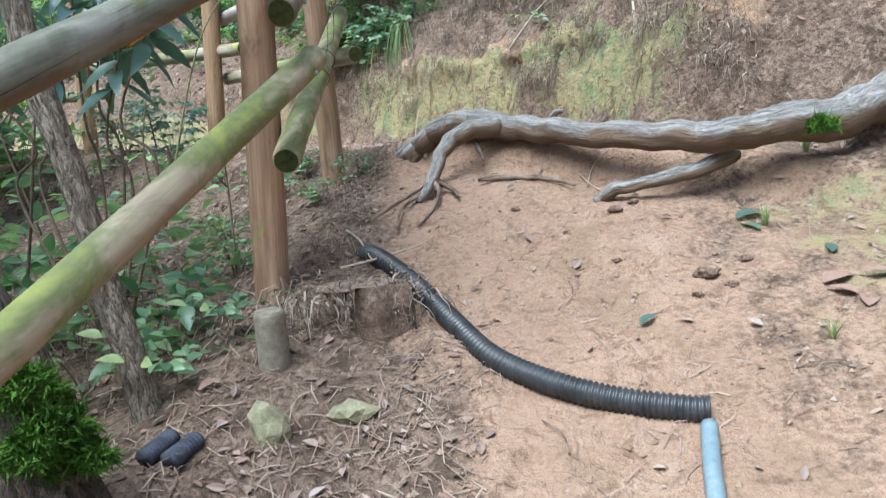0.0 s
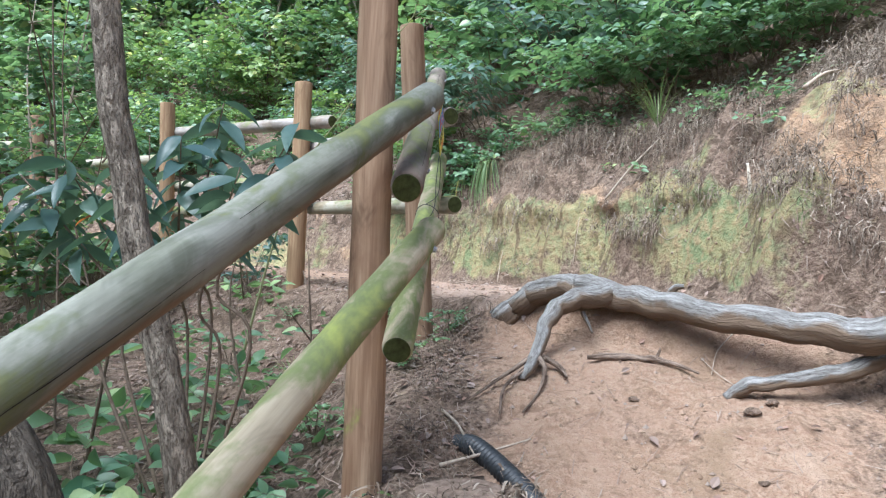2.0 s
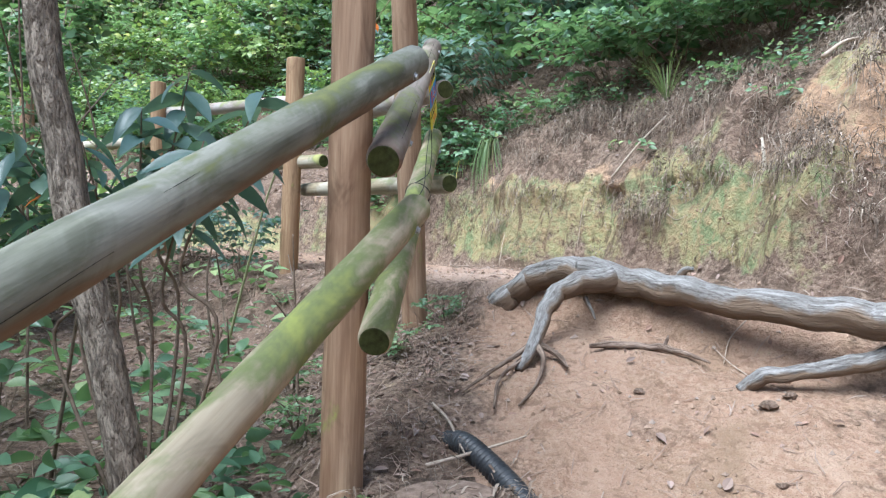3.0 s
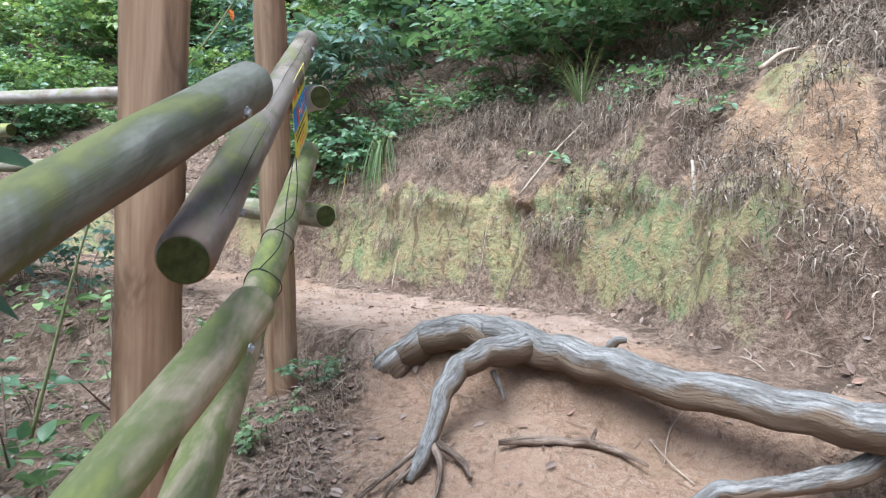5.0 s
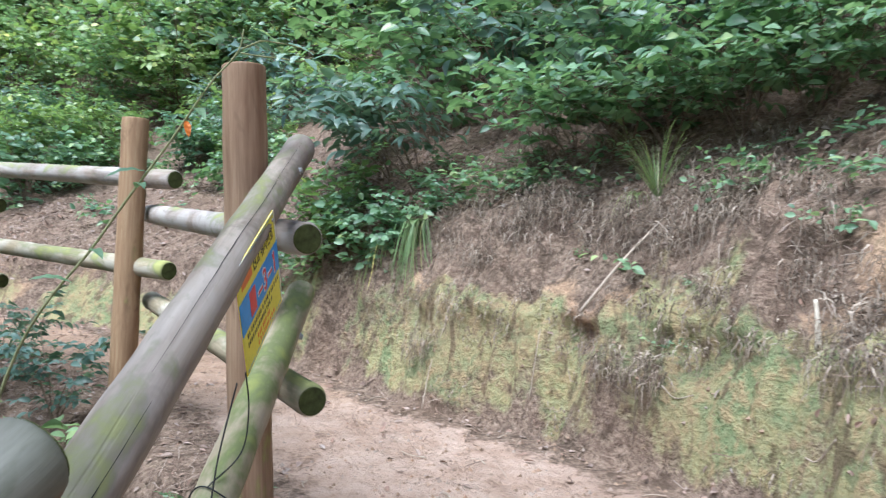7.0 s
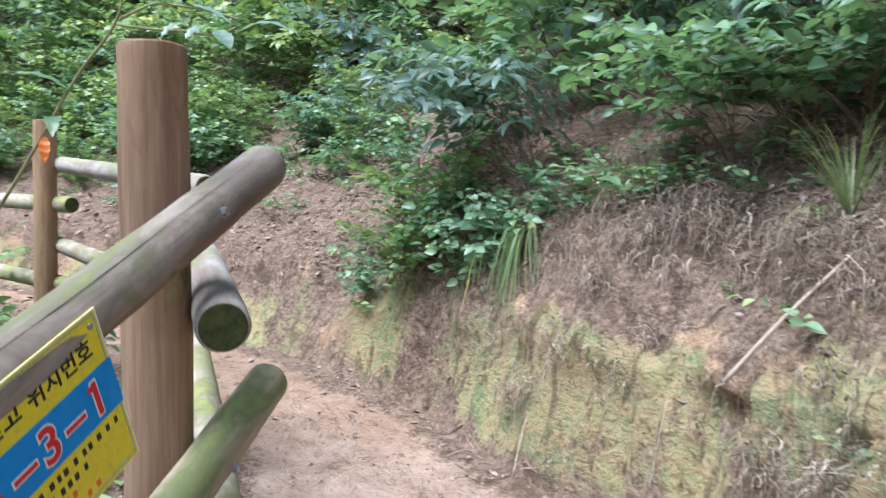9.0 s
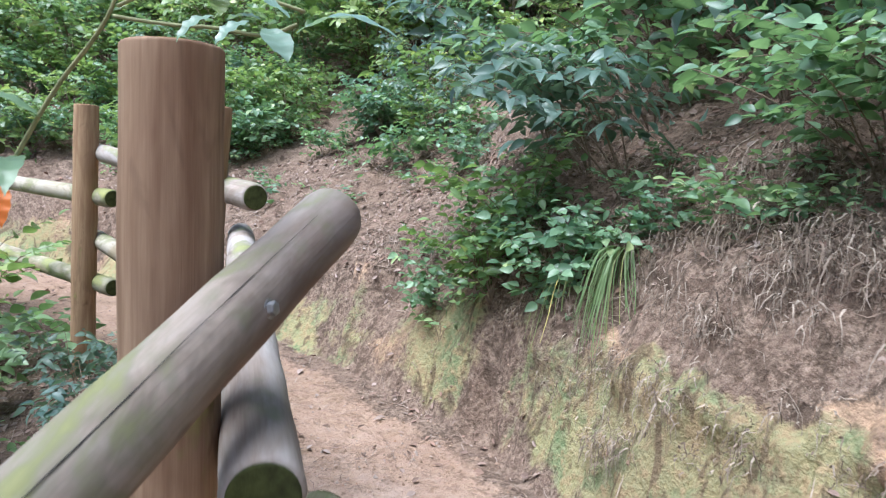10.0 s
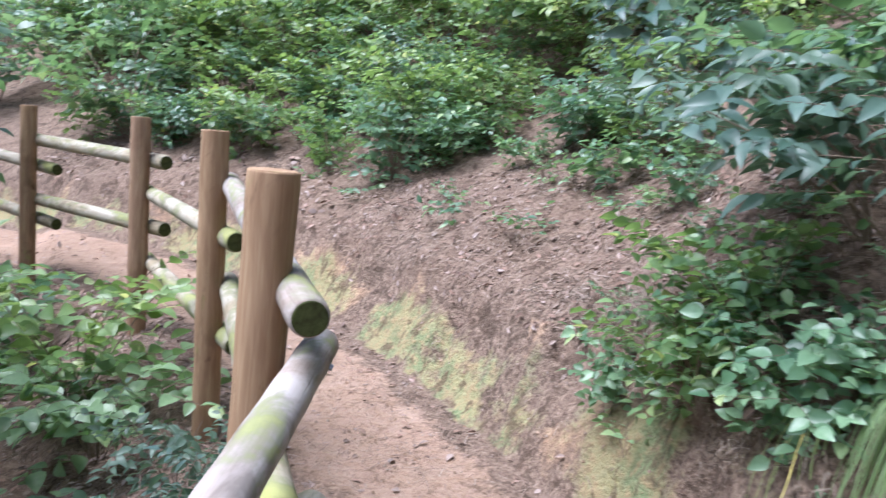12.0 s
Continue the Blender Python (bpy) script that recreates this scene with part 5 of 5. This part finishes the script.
# twig with large leaves that reaches over the sawn post
def big_leaf(base, tip, width, arch, up=(0.15, -0.35, 1)):
    """One broad leaf with a bent midrib, folded along it."""
    base, tip = np.array(base), np.array(tip)
    way = tip - base
    ln = np.linalg.norm(way)
    side = np.cross(way / ln, np.array(up, float))
    side /= np.linalg.norm(side)
    nrm = np.cross(side, way / ln)
    v, f, n = [], [], 12
    for i in range(n + 1):
        u = i / n
        w = width * 0.5 * math.sin(math.pi * u ** 0.8) ** 0.8 * (1 + 0.05 * math.sin(i * 2.1)) if 0 < i < n else 0.0004
        mid = base + way * u + nrm * arch * ln * math.sin(math.pi * u)
        for k in (-1, -0.5, 0, 0.5, 1):
            v.append(mid + side * w * k + nrm * (0.22 * abs(k) * w + 0.0012 * math.sin(i * 1.9 + k)))
    for i in range(n):
        for k in range(4):
            f.append((i * 5 + k, i * 5 + k + 1, (i + 1) * 5 + k + 1, (i + 1) * 5 + k))
    return v, f


def leafy_twig():
    pts = [(-1.20, 3.87, 2.06, 0.0042), (-0.95, 3.86, 2.41, 0.0036), (-0.76, 3.86, 2.66, 0.003), (-0.66, 3.862, 2.80, 0.0026), (-0.587, 3.862, 2.88, 0.0022), (-0.57, 3.866, 2.94, 0.0016)]
    t = thing("leafy_twig", "thin twig with large pale green leaves over the post", "twig", Matrix.Translation(pts[0][:3]))
    back = Matrix.Translation(-Vector(pts[0][:3]))
    for k, line in enumerate(([(-1.5, 3.95, 1.2, 0.008), *pts],
                              [(-0.575, 3.862, 2.89, 0.0022), (-0.536, 3.878, 2.912, 0.0018), (-0.514, 3.886, 2.915, 0.0016), (-0.484, 3.896, 2.911, 0.0014), (-0.45, 3.906, 2.906, 0.0012), (-0.40, 3.921, 2.891, 0.0008)],
                              [(-0.58, 3.862, 2.88, 0.002), (-0.522, 3.879, 2.873, 0.0016), (-0.484, 3.891, 2.872, 0.0014), (-0.437, 3.906, 2.866, 0.0011), (-0.406, 3.917, 2.878, 0.0008)])):
        piece("stem", root_mesh("stem", line, GREEN_TWIG, 7, 8, 3 + k, 0.05), t, "", back)
    spots = (((-0.417, 3.935, 2.874), (-0.313, 3.948, 2.870), 0.024, 0.16), ((-0.418, 3.880, 2.866), (-0.386, 3.866, 2.832), 0.030, 0.05), ((-0.429, 3.867, 2.870), (-0.446, 3.838, 2.843), 0.020, 0.1),
             ((-0.461, 3.857, 2.874), (-0.479, 3.827, 2.845), 0.018, 0.12), ((-0.469, 3.890, 2.911), (-0.398, 3.888, 2.878), 0.018, 0.06), ((-0.498, 3.903, 2.926), (-0.451, 3.896, 2.914), 0.013, 0.08),
             ((-0.479, 3.904, 2.881), (-0.436, 3.897, 2.880), 0.016, 0.1), ((-0.494, 3.913, 2.907), (-0.479, 3.895, 2.884), 0.020, 0.05), ((-0.515, 3.909, 2.929), (-0.485, 3.895, 2.910), 0.017, 0.05),
             ((-0.553, 3.888, 2.949), (-0.501, 3.880, 2.919), 0.016, 0.08))
    for k, (a, b, w, arch) in enumerate(spots):
        piece("leaf", mesh_from("leaf", *big_leaf(a, b, w, arch), TWIG_LEAF if k not in (7, 8, 9) else LEAF_LIGHT, True), t, "", back)
    low = (((-0.67, 3.863, 2.78), (-0.73, 3.80, 2.80)), ((-0.70, 3.862, 2.74), (-0.65, 3.80, 2.70)), ((-0.85, 3.86, 2.54), (-0.79, 3.77, 2.53)), ((-0.82, 3.86, 2.58), (-0.90, 3.79, 2.56)), ((-0.97, 3.86, 2.38), (-0.90, 3.78, 2.36)), ((-1.02, 3.86, 2.30), (-1.10, 3.80, 2.31)))
    for a, b in low:
        piece("leaf", mesh_from("leaf", *big_leaf(a, b, 0.026, 0.12), LEAF_MID, True), t, "", back)
    piece("leaf", mesh_from("leaf", *big_leaf((-0.72, 3.862, 2.71), (-0.71, 3.85, 2.665), 0.018, 0.05, (0.5, -0.8, 0.2)), RED_LEAF, True), t, "orange leaf", back)


leafy_twig()


# ---- litter, needles, rootlets, pebbles ----
def surface(x, y):
    e = 0.03
    z = ground_z(x, y)
    dx, dy = (ground_z(x + e, y) - z) / e, (ground_z(x, y + e) - z) / e
    n = np.stack([-dx, -dy, np.ones_like(dx)], 1)
    return np.stack([x, y, z], 1), n / np.linalg.norm(n, axis=1)[:, None]


rng = np.random.default_rng(21)


def spread_points(count, box, keep):
    """Random places in a box, kept with the chance that keep() gives."""
    x, y = rng.uniform(box[0], box[1], count), rng.uniform(box[2], box[3], count)
    d, _ = offset(x, y, FOOT)
    f, _ = offset(x, y, FENCE_LINE)
    ok = rng.random(count) < keep(x, y, d, f) * (0.35 + 0.65 * step(value_noise(x * 2.2, y * 2.2, 77, 3), -0.25, 0.35))
    return x[ok], y[ok]


def litter_chance(x, y, d, f):
    trail = step(f, 0.12, 0.4) * (1 - step(d, -0.25, 0.05)) * (1 - 0.7 * (1 - step(y, 2.0, 2.6)) * step(-x, -0.12, 0.12))
    wall = step(d, -0.10, -0.03) * (1 - step(d, 0.12, 0.22))
    return np.clip(1 - (0.93 - 0.13 * step(y, 4.8, 5.8)) * trail - 0.95 * wall * step(y, 3.8, 4.4) - 0.85 * gully(x, y, d), 0.03, 1)


def dead_leaves(count, box, scale=1.0):
    x, y = spread_points(count, box, litter_chance)
    p, n = surface(x, y)
    k = len(p)
    n = n + rng.normal(0, 0.24, (k, 3))
    way = np.cross(n, rng.normal(0, 1, (k, 3)))
    size = 0.013 + 0.036 * rng.random(k) ** 1.6
    size = size * scale * (1 + 0.15 * step(y, 5.5, 6.5))
    return leaves(p + n * 0.006, way, n, size, size * rng.uniform(0.35, 0.6, k), rng.uniform(-0.3, 0.3), 0.25, scale > 1)


def needles(count, box, keep, length, width, hang=0.0, lift=0.006):
    x, y = spread_points(count, box, keep)
    p, n = surface(x, y)
    k = len(p)
    way = np.cross(n, rng.normal(0, 1, (k, 3)))
    way /= np.linalg.norm(way, axis=1)[:, None]
    if hang:
        down = np.array([0, 0, -1.0]) - n * (-n[:, 2:3])
        way = way * (1 - hang) + down * hang * 1.2 + n * 0.25
    way += n * rng.normal(0, 0.12, (k, 1))
    ln = rng.uniform(0.5, 1.2, k) * length
    side = np.cross(way, n)
    side = side / (np.linalg.norm(side, axis=1)[:, None] + 1e-9) * width
    bend = rng.normal(0, 0.12, (k, 1)) * ln[:, None] * side / width
    a, m_, b = p + n * lift, p + n * (lift + 0.004) + way * ln[:, None] * 0.5 + bend, p + n * lift * 0.6 + way * ln[:, None]
    v = np.stack([a - side, a + side, m_ - side, m_ + side, b], 1).reshape(-1, 3)
    f = [q for i in range(k) for q in ((5 * i, 5 * i + 1, 5 * i + 3, 5 * i + 2), (5 * i + 2, 5 * i + 3, 5 * i + 4))]
    return v, f


NEAR = (-4.5, 3.2, 0.6, 9.5)
tagged(new("dead_leaves", mesh_from("dead_leaves", *dead_leaves(62000, NEAR), DEAD_LEAF)), "brown and grey dead leaves strewn over the slope", "leaf litter", kind="stuff")
tagged(new("dead_leaves", mesh_from("dead_leaves", *dead_leaves(16000, (-10, -4.5, 4, 12), 1.5), DEAD_LEAF)), "dead leaves on the far slope", "leaf litter", kind="stuff")
tagged(new("pine_needles", mesh_from("pine_needles", *needles(120000, NEAR, litter_chance, 0.10, 0.0016), NEEDLE)), "brown pine needles strewn over the ground", "needles", kind="stuff")
tagged(new("rootlets", mesh_from("rootlets", *needles(20000, (-3.5, 2.6, 3.0, 8.6), lambda x, y, d, f: step(d, 0.12, 0.2) * (1 - step(d, 0.42, 0.6)) * (1 - 0.75 * step(x, 0.8, 1.2)) * step(value_noise(x * 3, y * 3, 9, 2), -0.15, 0.2), 0.13, 0.0018, 0.5, 0.012), ROOTLET)), "matted rootlets hanging over the bank edge", "roots", kind="stuff")


def pebble_field(count, box):
    x, y = spread_points(count, box, lambda x, y, d, f: step(f, 0.0, 0.2) * (1 - step(d, -0.1, 0.3)))
    p, n = surface(x, y)
    parts_v, parts_f = [], []
    tet = np.array([(1, 0, 0), (-1, 0, 0), (0, 1, 0), (0, -1, 0), (0, 0, 1), (0, 0, -1)], float)
    tri = [(0, 2, 4), (2, 1, 4), (1, 3, 4), (3, 0, 4), (2, 0, 5), (1, 2, 5), (3, 1, 5), (0, 3, 5)]
    for i, q in enumerate(p):
        s = 0.0025 + 0.010 * rng.random() ** 3
        parts_v.append(q + tet * s * rng.uniform(0.6, 1.3, (6, 3)))
        parts_f += [tuple(6 * i + j for j in t) for t in tri]
    return np.concatenate(parts_v), parts_f


tagged(new("pebbles", mesh_from("pebbles", *pebble_field(20000, (-3, 1.5, 0.8, 8)), PEBBLE)), "small crumbs of earth and grit on the trail", "pebbles", kind="stuff")


def stick(points, radius, label, material=DRY_TWIG):
    p = [(*q, radius * (1 - 0.5 * i / (len(points) - 1))) for i, q in enumerate(points)]
    return tagged(new("stick", root_mesh("stick", p, material, 7, 6, int(points[0][0] * 10) % 17)), label, "stick")


stick([(0.46, 5.14, 2.11), (0.62, 5.15, 2.30), (0.81, 5.22, 2.48)], 0.008, "dry grey stick leaning on the bank")
stick([(1.39, 4.38, 2.58), (1.52, 4.42, 2.66), (1.72, 4.5, 2.70)], 0.011, "forked dry stick on the bank top")
stick([(1.11, 4.42, 2.04), (1.105, 4.41, 2.12), (1.10, 4.415, 2.20)], 0.012, "short broken white stick in the bank", plain_material("bare_wood", (0.55, 0.48, 0.38), (0.7, 0.63, 0.52), 40))
stick([on_ground(-0.40, 2.62, 0.06), on_ground(-0.25, 2.72, 0.035), on_ground(-0.12, 2.78, 0.05)], 0.006, "pale dry stick across the hose")
stick([on_ground(-0.42, 3.0, 0.01), on_ground(-0.36, 2.88, 0.03), on_ground(-0.30, 2.70, 0.045)], 0.006, "pale dry stick by the hose")


# ---- single fallen leaves and clods on the trail ----
def fallen_leaf(x, y, length, width, turn, material, label):
    a = np.array([math.cos(turn), math.sin(turn)]) * length * 0.5
    lift = 0.012
    v, f = leaves([tuple(on_ground(x - a[0], y - a[1], lift))], [(a[0], a[1], 0.02)], [(0.1, -0.2, 1)], length, width, 0.25)
    tagged(new("fallen_leaf", mesh_from("fallen_leaf", v, f, material, True)), label, "leaf", "single leaves on the trail")


for x, y, ln, turn in ((1.08, 2.80, 0.13, 0.3), (1.05, 2.74, 0.11, 1.9), (0.56, 2.27, 0.07, 0.4), (1.22, 2.5, 0.09, 1.2)):
    fallen_leaf(x, y, ln, ln * 0.42, turn, LEAF_GLOSS, "fallen dull green leaf on the earth")
for x, y, ln, turn in ((1.15, 2.31, 0.11, 0.2), (1.18, 2.20, 0.10, 1.0), (1.12, 2.24, 0.09, 2.4), (1.26, 2.3, 0.1, 2.9), (0.2, 5.9, 0.08, 1.0), (-0.7, 2.05, 0.07, 0.5)):
    fallen_leaf(x, y, ln, ln * 0.5, turn, DEAD_LEAF, "curled grey dead leaf on the earth")
for x, y, k in ((0.80, 2.46, 0.030), (0.86, 2.40, 0.016), (0.74, 2.36, 0.014), (0.95, 2.52, 0.018), (0.55, 2.62, 0.013), (0.25, 3.05, 0.014), (0.62, 2.93, 0.022), (0.70, 2.98, 0.017)):
    tagged(rough_block("clod", on_ground(x, y, k * 0.3), (k * 1.3, k, k * 0.7), SOIL, int(x * 50), 2, 0.6), "small clod of dark earth on the trail", "clod", "clods on the trail")


# ---- mats of dead roots and needles that hang from the bank's edge ----
def root_mat(s_along, d, width, count, length, seed, at=None, edge=(-1, 0.1, 0)):
    r = np.random.default_rng(seed)
    if at is None:
        x, y = beside_foot(s_along, d)
        if gully(x, y, d) > 0.3:
            return None
        c = on_ground(x, y, 0.02)
        x2, y2 = beside_foot(s_along + 0.1, d)
        edge = (x2 - x, y2 - y, 0)
    else:
        c = Vector(at)
    edge = np.array(edge, float)
    edge /= np.linalg.norm(edge)
    out = np.array([-edge[1], edge[0], 0])
    parts = []
    for _ in range(count):
        p0 = edge * r.normal(0, width * 0.6) + out * r.uniform(-0.12, 0.07) + (0, 0, r.normal(0.0, 0.04))
        ln = length * r.uniform(0.35, 1.2)
        sway = edge * r.normal(0, 0.75) + out * r.uniform(0.0, 0.8)
        fall = 0.75 if r.random() < 0.55 else r.uniform(0.05, 0.5)
        if fall < 0.6:
            sway = edge * r.normal(0, 1.3) + out * r.uniform(-0.2, 0.9)
        w = 0.0018 * r.uniform(0.7, 2.6)
        v = []
        for k in range(5):
            u = k / 4
            p = p0 + sway * ln * 0.7 * (u - 0.45 * u * u) + np.array([0, 0, 0.10 * ln * u - ln * fall * u * u]) + r.normal(0, 0.004, 3)
            v += [p - edge * w * (1.1 - u), p + edge * w * (1.1 - u)]
        parts.append((v, [(2 * k, 2 * k + 1, 2 * k + 3, 2 * k + 2) for k in range(4)]))
    ob = new("root_mat", mesh_from("root_mat", *join(parts), ROOTLET))
    ob.location = c
    return tagged(ob, "brown mat of dead roots and needles hanging from the bank", "roots", "root mats on the bank", "stuff")


mat_pick = random.Random(12)
for k in range(30):
    root_mat(mat_pick.uniform(RUN[5] + 0.2, S_OPEN), mat_pick.uniform(0.22, 0.5), mat_pick.uniform(0.07, 0.2), mat_pick.randint(120, 240), mat_pick.uniform(0.08, 0.2), 100 + k)
for k in range(8):
    root_mat(mat_pick.uniform(S_BEND - 0.6, S_GRASS + 0.4), mat_pick.uniform(-0.05, 0.1), mat_pick.uniform(0.06, 0.14), mat_pick.randint(60, 120), mat_pick.uniform(0.05, 0.10), 200 + k)
for k in range(12):
    root_mat(mat_pick.uniform(RUN[5], S_BEND - 0.2), mat_pick.uniform(0.5, 1.1), mat_pick.uniform(0.15, 0.3), mat_pick.randint(150, 260), mat_pick.uniform(0.16, 0.3), 300 + k)
for k in range(12):
    root_mat(mat_pick.uniform(RUN[6] + 0.1, S_BEND + 0.7), mat_pick.uniform(0.15, 0.85), mat_pick.uniform(0.10, 0.24), mat_pick.randint(140, 260), mat_pick.uniform(0.10, 0.24), 400 + k)
for k, p in enumerate(((-0.27, 5.92, 1.76), (-0.20, 5.86, 1.74), (0.62, 4.94, 1.80), (0.70, 4.84, 1.78), (0.55, 5.02, 1.74), (0.90, 4.84, 2.06), (0.95, 4.72, 1.92), (1.18, 4.32, 2.28), (1.24, 4.30, 2.12), (1.28, 4.22, 1.96), (1.50, 4.13, 2.3), (1.58, 4.10, 2.40), (1.47, 4.0, 2.4), (1.66, 4.45, 2.7), (1.58, 4.5, 2.7), (1.75, 4.4, 2.7), (1.36, 3.86, 1.9), (1.25, 3.98, 1.8), (1.42, 3.74, 1.8), (1.15, 4.12, 1.8))):
    p = on_ground(p[0], p[1], 0.03)
    root_mat(0, 0, 0.09, 170, 0.16, 700 + k, p, (-0.6, 0.75, 0))
for k in range(26):
    root_mat(mat_pick.uniform(RUN[6] + 0.2, S_GRASS - 0.2), mat_pick.uniform(0.28, 0.95), mat_pick.uniform(0.12, 0.24), mat_pick.randint(160, 260), mat_pick.uniform(0.12, 0.22), 730 + k)
for k in range(14):
    p = on_ground(1.12 + 0.42 * mat_pick.random() - 0.01 * k, 3.66 + 0.05 * k, 0.02)
    root_mat(0, 0, 0.10, 120, 0.14, 880 + k, p, (-0.6, 0.75, 0))
for k in range(16):
    p = on_ground(1.62 + 0.2 * mat_pick.random() + 0.012 * k, 3.7 + 0.075 * k, 0.03)
    root_mat(0, 0, 0.12, 160, 0.2, 860 + k, p, (-0.6, 0.75, 0))
for k in range(44):
    root_mat(S_BEND - 0.5 + k * (S_GRASS + 0.7 - S_BEND) / 44, mat_pick.uniform(0.06, 0.14), mat_pick.uniform(0.03, 0.07), mat_pick.randint(40, 90), mat_pick.uniform(0.07, 0.17), 800 + k)
for k, x in enumerate((-0.50, -0.38, -0.27, -0.17)):
    root_mat(0, 0, 0.09, 110, 0.16, 500 + k, (x, 2.345 + 0.03 * k, 1.02), (-1, 0.05, 0))
for k, (x, y) in enumerate(((-0.45, 2.85), (-0.42, 3.15), (-0.47, 3.45), (-0.36, 2.70), (-0.40, 3.65), (-0.33, 3.68), (-0.27, 3.78), (-0.38, 3.8))):
    root_mat(0, 0, 0.12, 130, 0.12, 520 + k, on_ground(x, y, 0.03), (-0.2, -1, 0))


# ---- dry twigs and scraps lying about ----
def lying_stick(x, y, length, radius, turn, r):
    a, b = np.array([x, y]), np.array([x + length * math.cos(turn), y + length * math.sin(turn)])
    m = (a + b) / 2 + np.array([r.uniform(-0.15, 0.15), r.uniform(-0.15, 0.15)]) * length
    pts = [tuple(on_ground(*q, radius + lift)) for q, lift in ((a, 0.004), (m, 0.012), (b, 0.006))]
    stick(pts, radius, "thin dry twig lying on the litter", DRY_TWIG if r.random() < 0.6 else ROOT_DARK)["group"] = "twigs on the ground"


r = random.Random(44)
for _ in range(46):
    x, y = beside_foot(r.uniform(RUN[5], S_OPEN + 1.5), r.uniform(0.15, 1.0))
    lying_stick(x, y, r.uniform(0.05, 0.14), r.uniform(0.0015, 0.003), r.uniform(-0.5, 0.5), r)
for _ in range(40):
    lying_stick(r.uniform(-0.75, 1.2), r.uniform(1.5, 6.0), r.uniform(0.06, 0.2), r.uniform(0.0015, 0.003), r.uniform(0, 6.28), r)
for _ in range(24):
    lying_stick(r.uniform(-2.4, -0.7), r.uniform(1.9, 5.0), r.uniform(0.12, 0.4), r.uniform(0.002, 0.005), r.uniform(0, 6.28), r)


def bare_sapling(x, y, height, seed):
    """A leafless thin stem behind the fence."""
    r = random.Random(seed)
    g = on_ground(x, y, -0.03)
    t = thing("bare_sapling", "thin leafless brown stem behind the fence", "sapling", Matrix.Translation(g), "saplings behind the fence")
    dx, dy = r.uniform(-0.2, 0.2), r.uniform(-0.15, 0.15)
    piece("stem", root_mesh("stem", [(0, 0, 0, 0.007), (dx * 1.2, dy * 1.5, height * 0.4, 0.0055), (dx * 1.5, dy, height * 0.75, 0.004), (dx, dy, height, 0.002)], TWIG, 7, 8, seed), t)
    for k in range(3):
        u = r.uniform(0.3, 0.8)
        a = r.uniform(0, 6.28)
        b = Vector((dx * u, dy * u, height * u))
        e = b + Vector((math.cos(a), math.sin(a), 0.9)) * height * 0.2
        piece("branch", root_mesh("branch", [(*b, 0.004), (*((b + e) / 2), 0.003), (*e, 0.0015)], TWIG, 5, 5, seed + k), t)


for k, (x, y, h) in enumerate(((-1.15, 3.2, 0.8), (-1.02, 3.5, 0.7), (-1.75, 3.0, 1.5), (-1.9, 4.0, 1.3), (-2.1, 3.4, 2.2), (-1.9, 2.3, 1.8), (-2.5, 4.6, 2.4))):
    bare_sapling(x, y, h, 60 + k)

for k in range(34):
    root_mat(mat_pick.uniform(S_BEND - 0.7, S_OPEN - 0.3), mat_pick.uniform(0.24, 0.34), mat_pick.uniform(0.05, 0.13), mat_pick.randint(50, 110), mat_pick.uniform(0.10, 0.2), 600 + k)
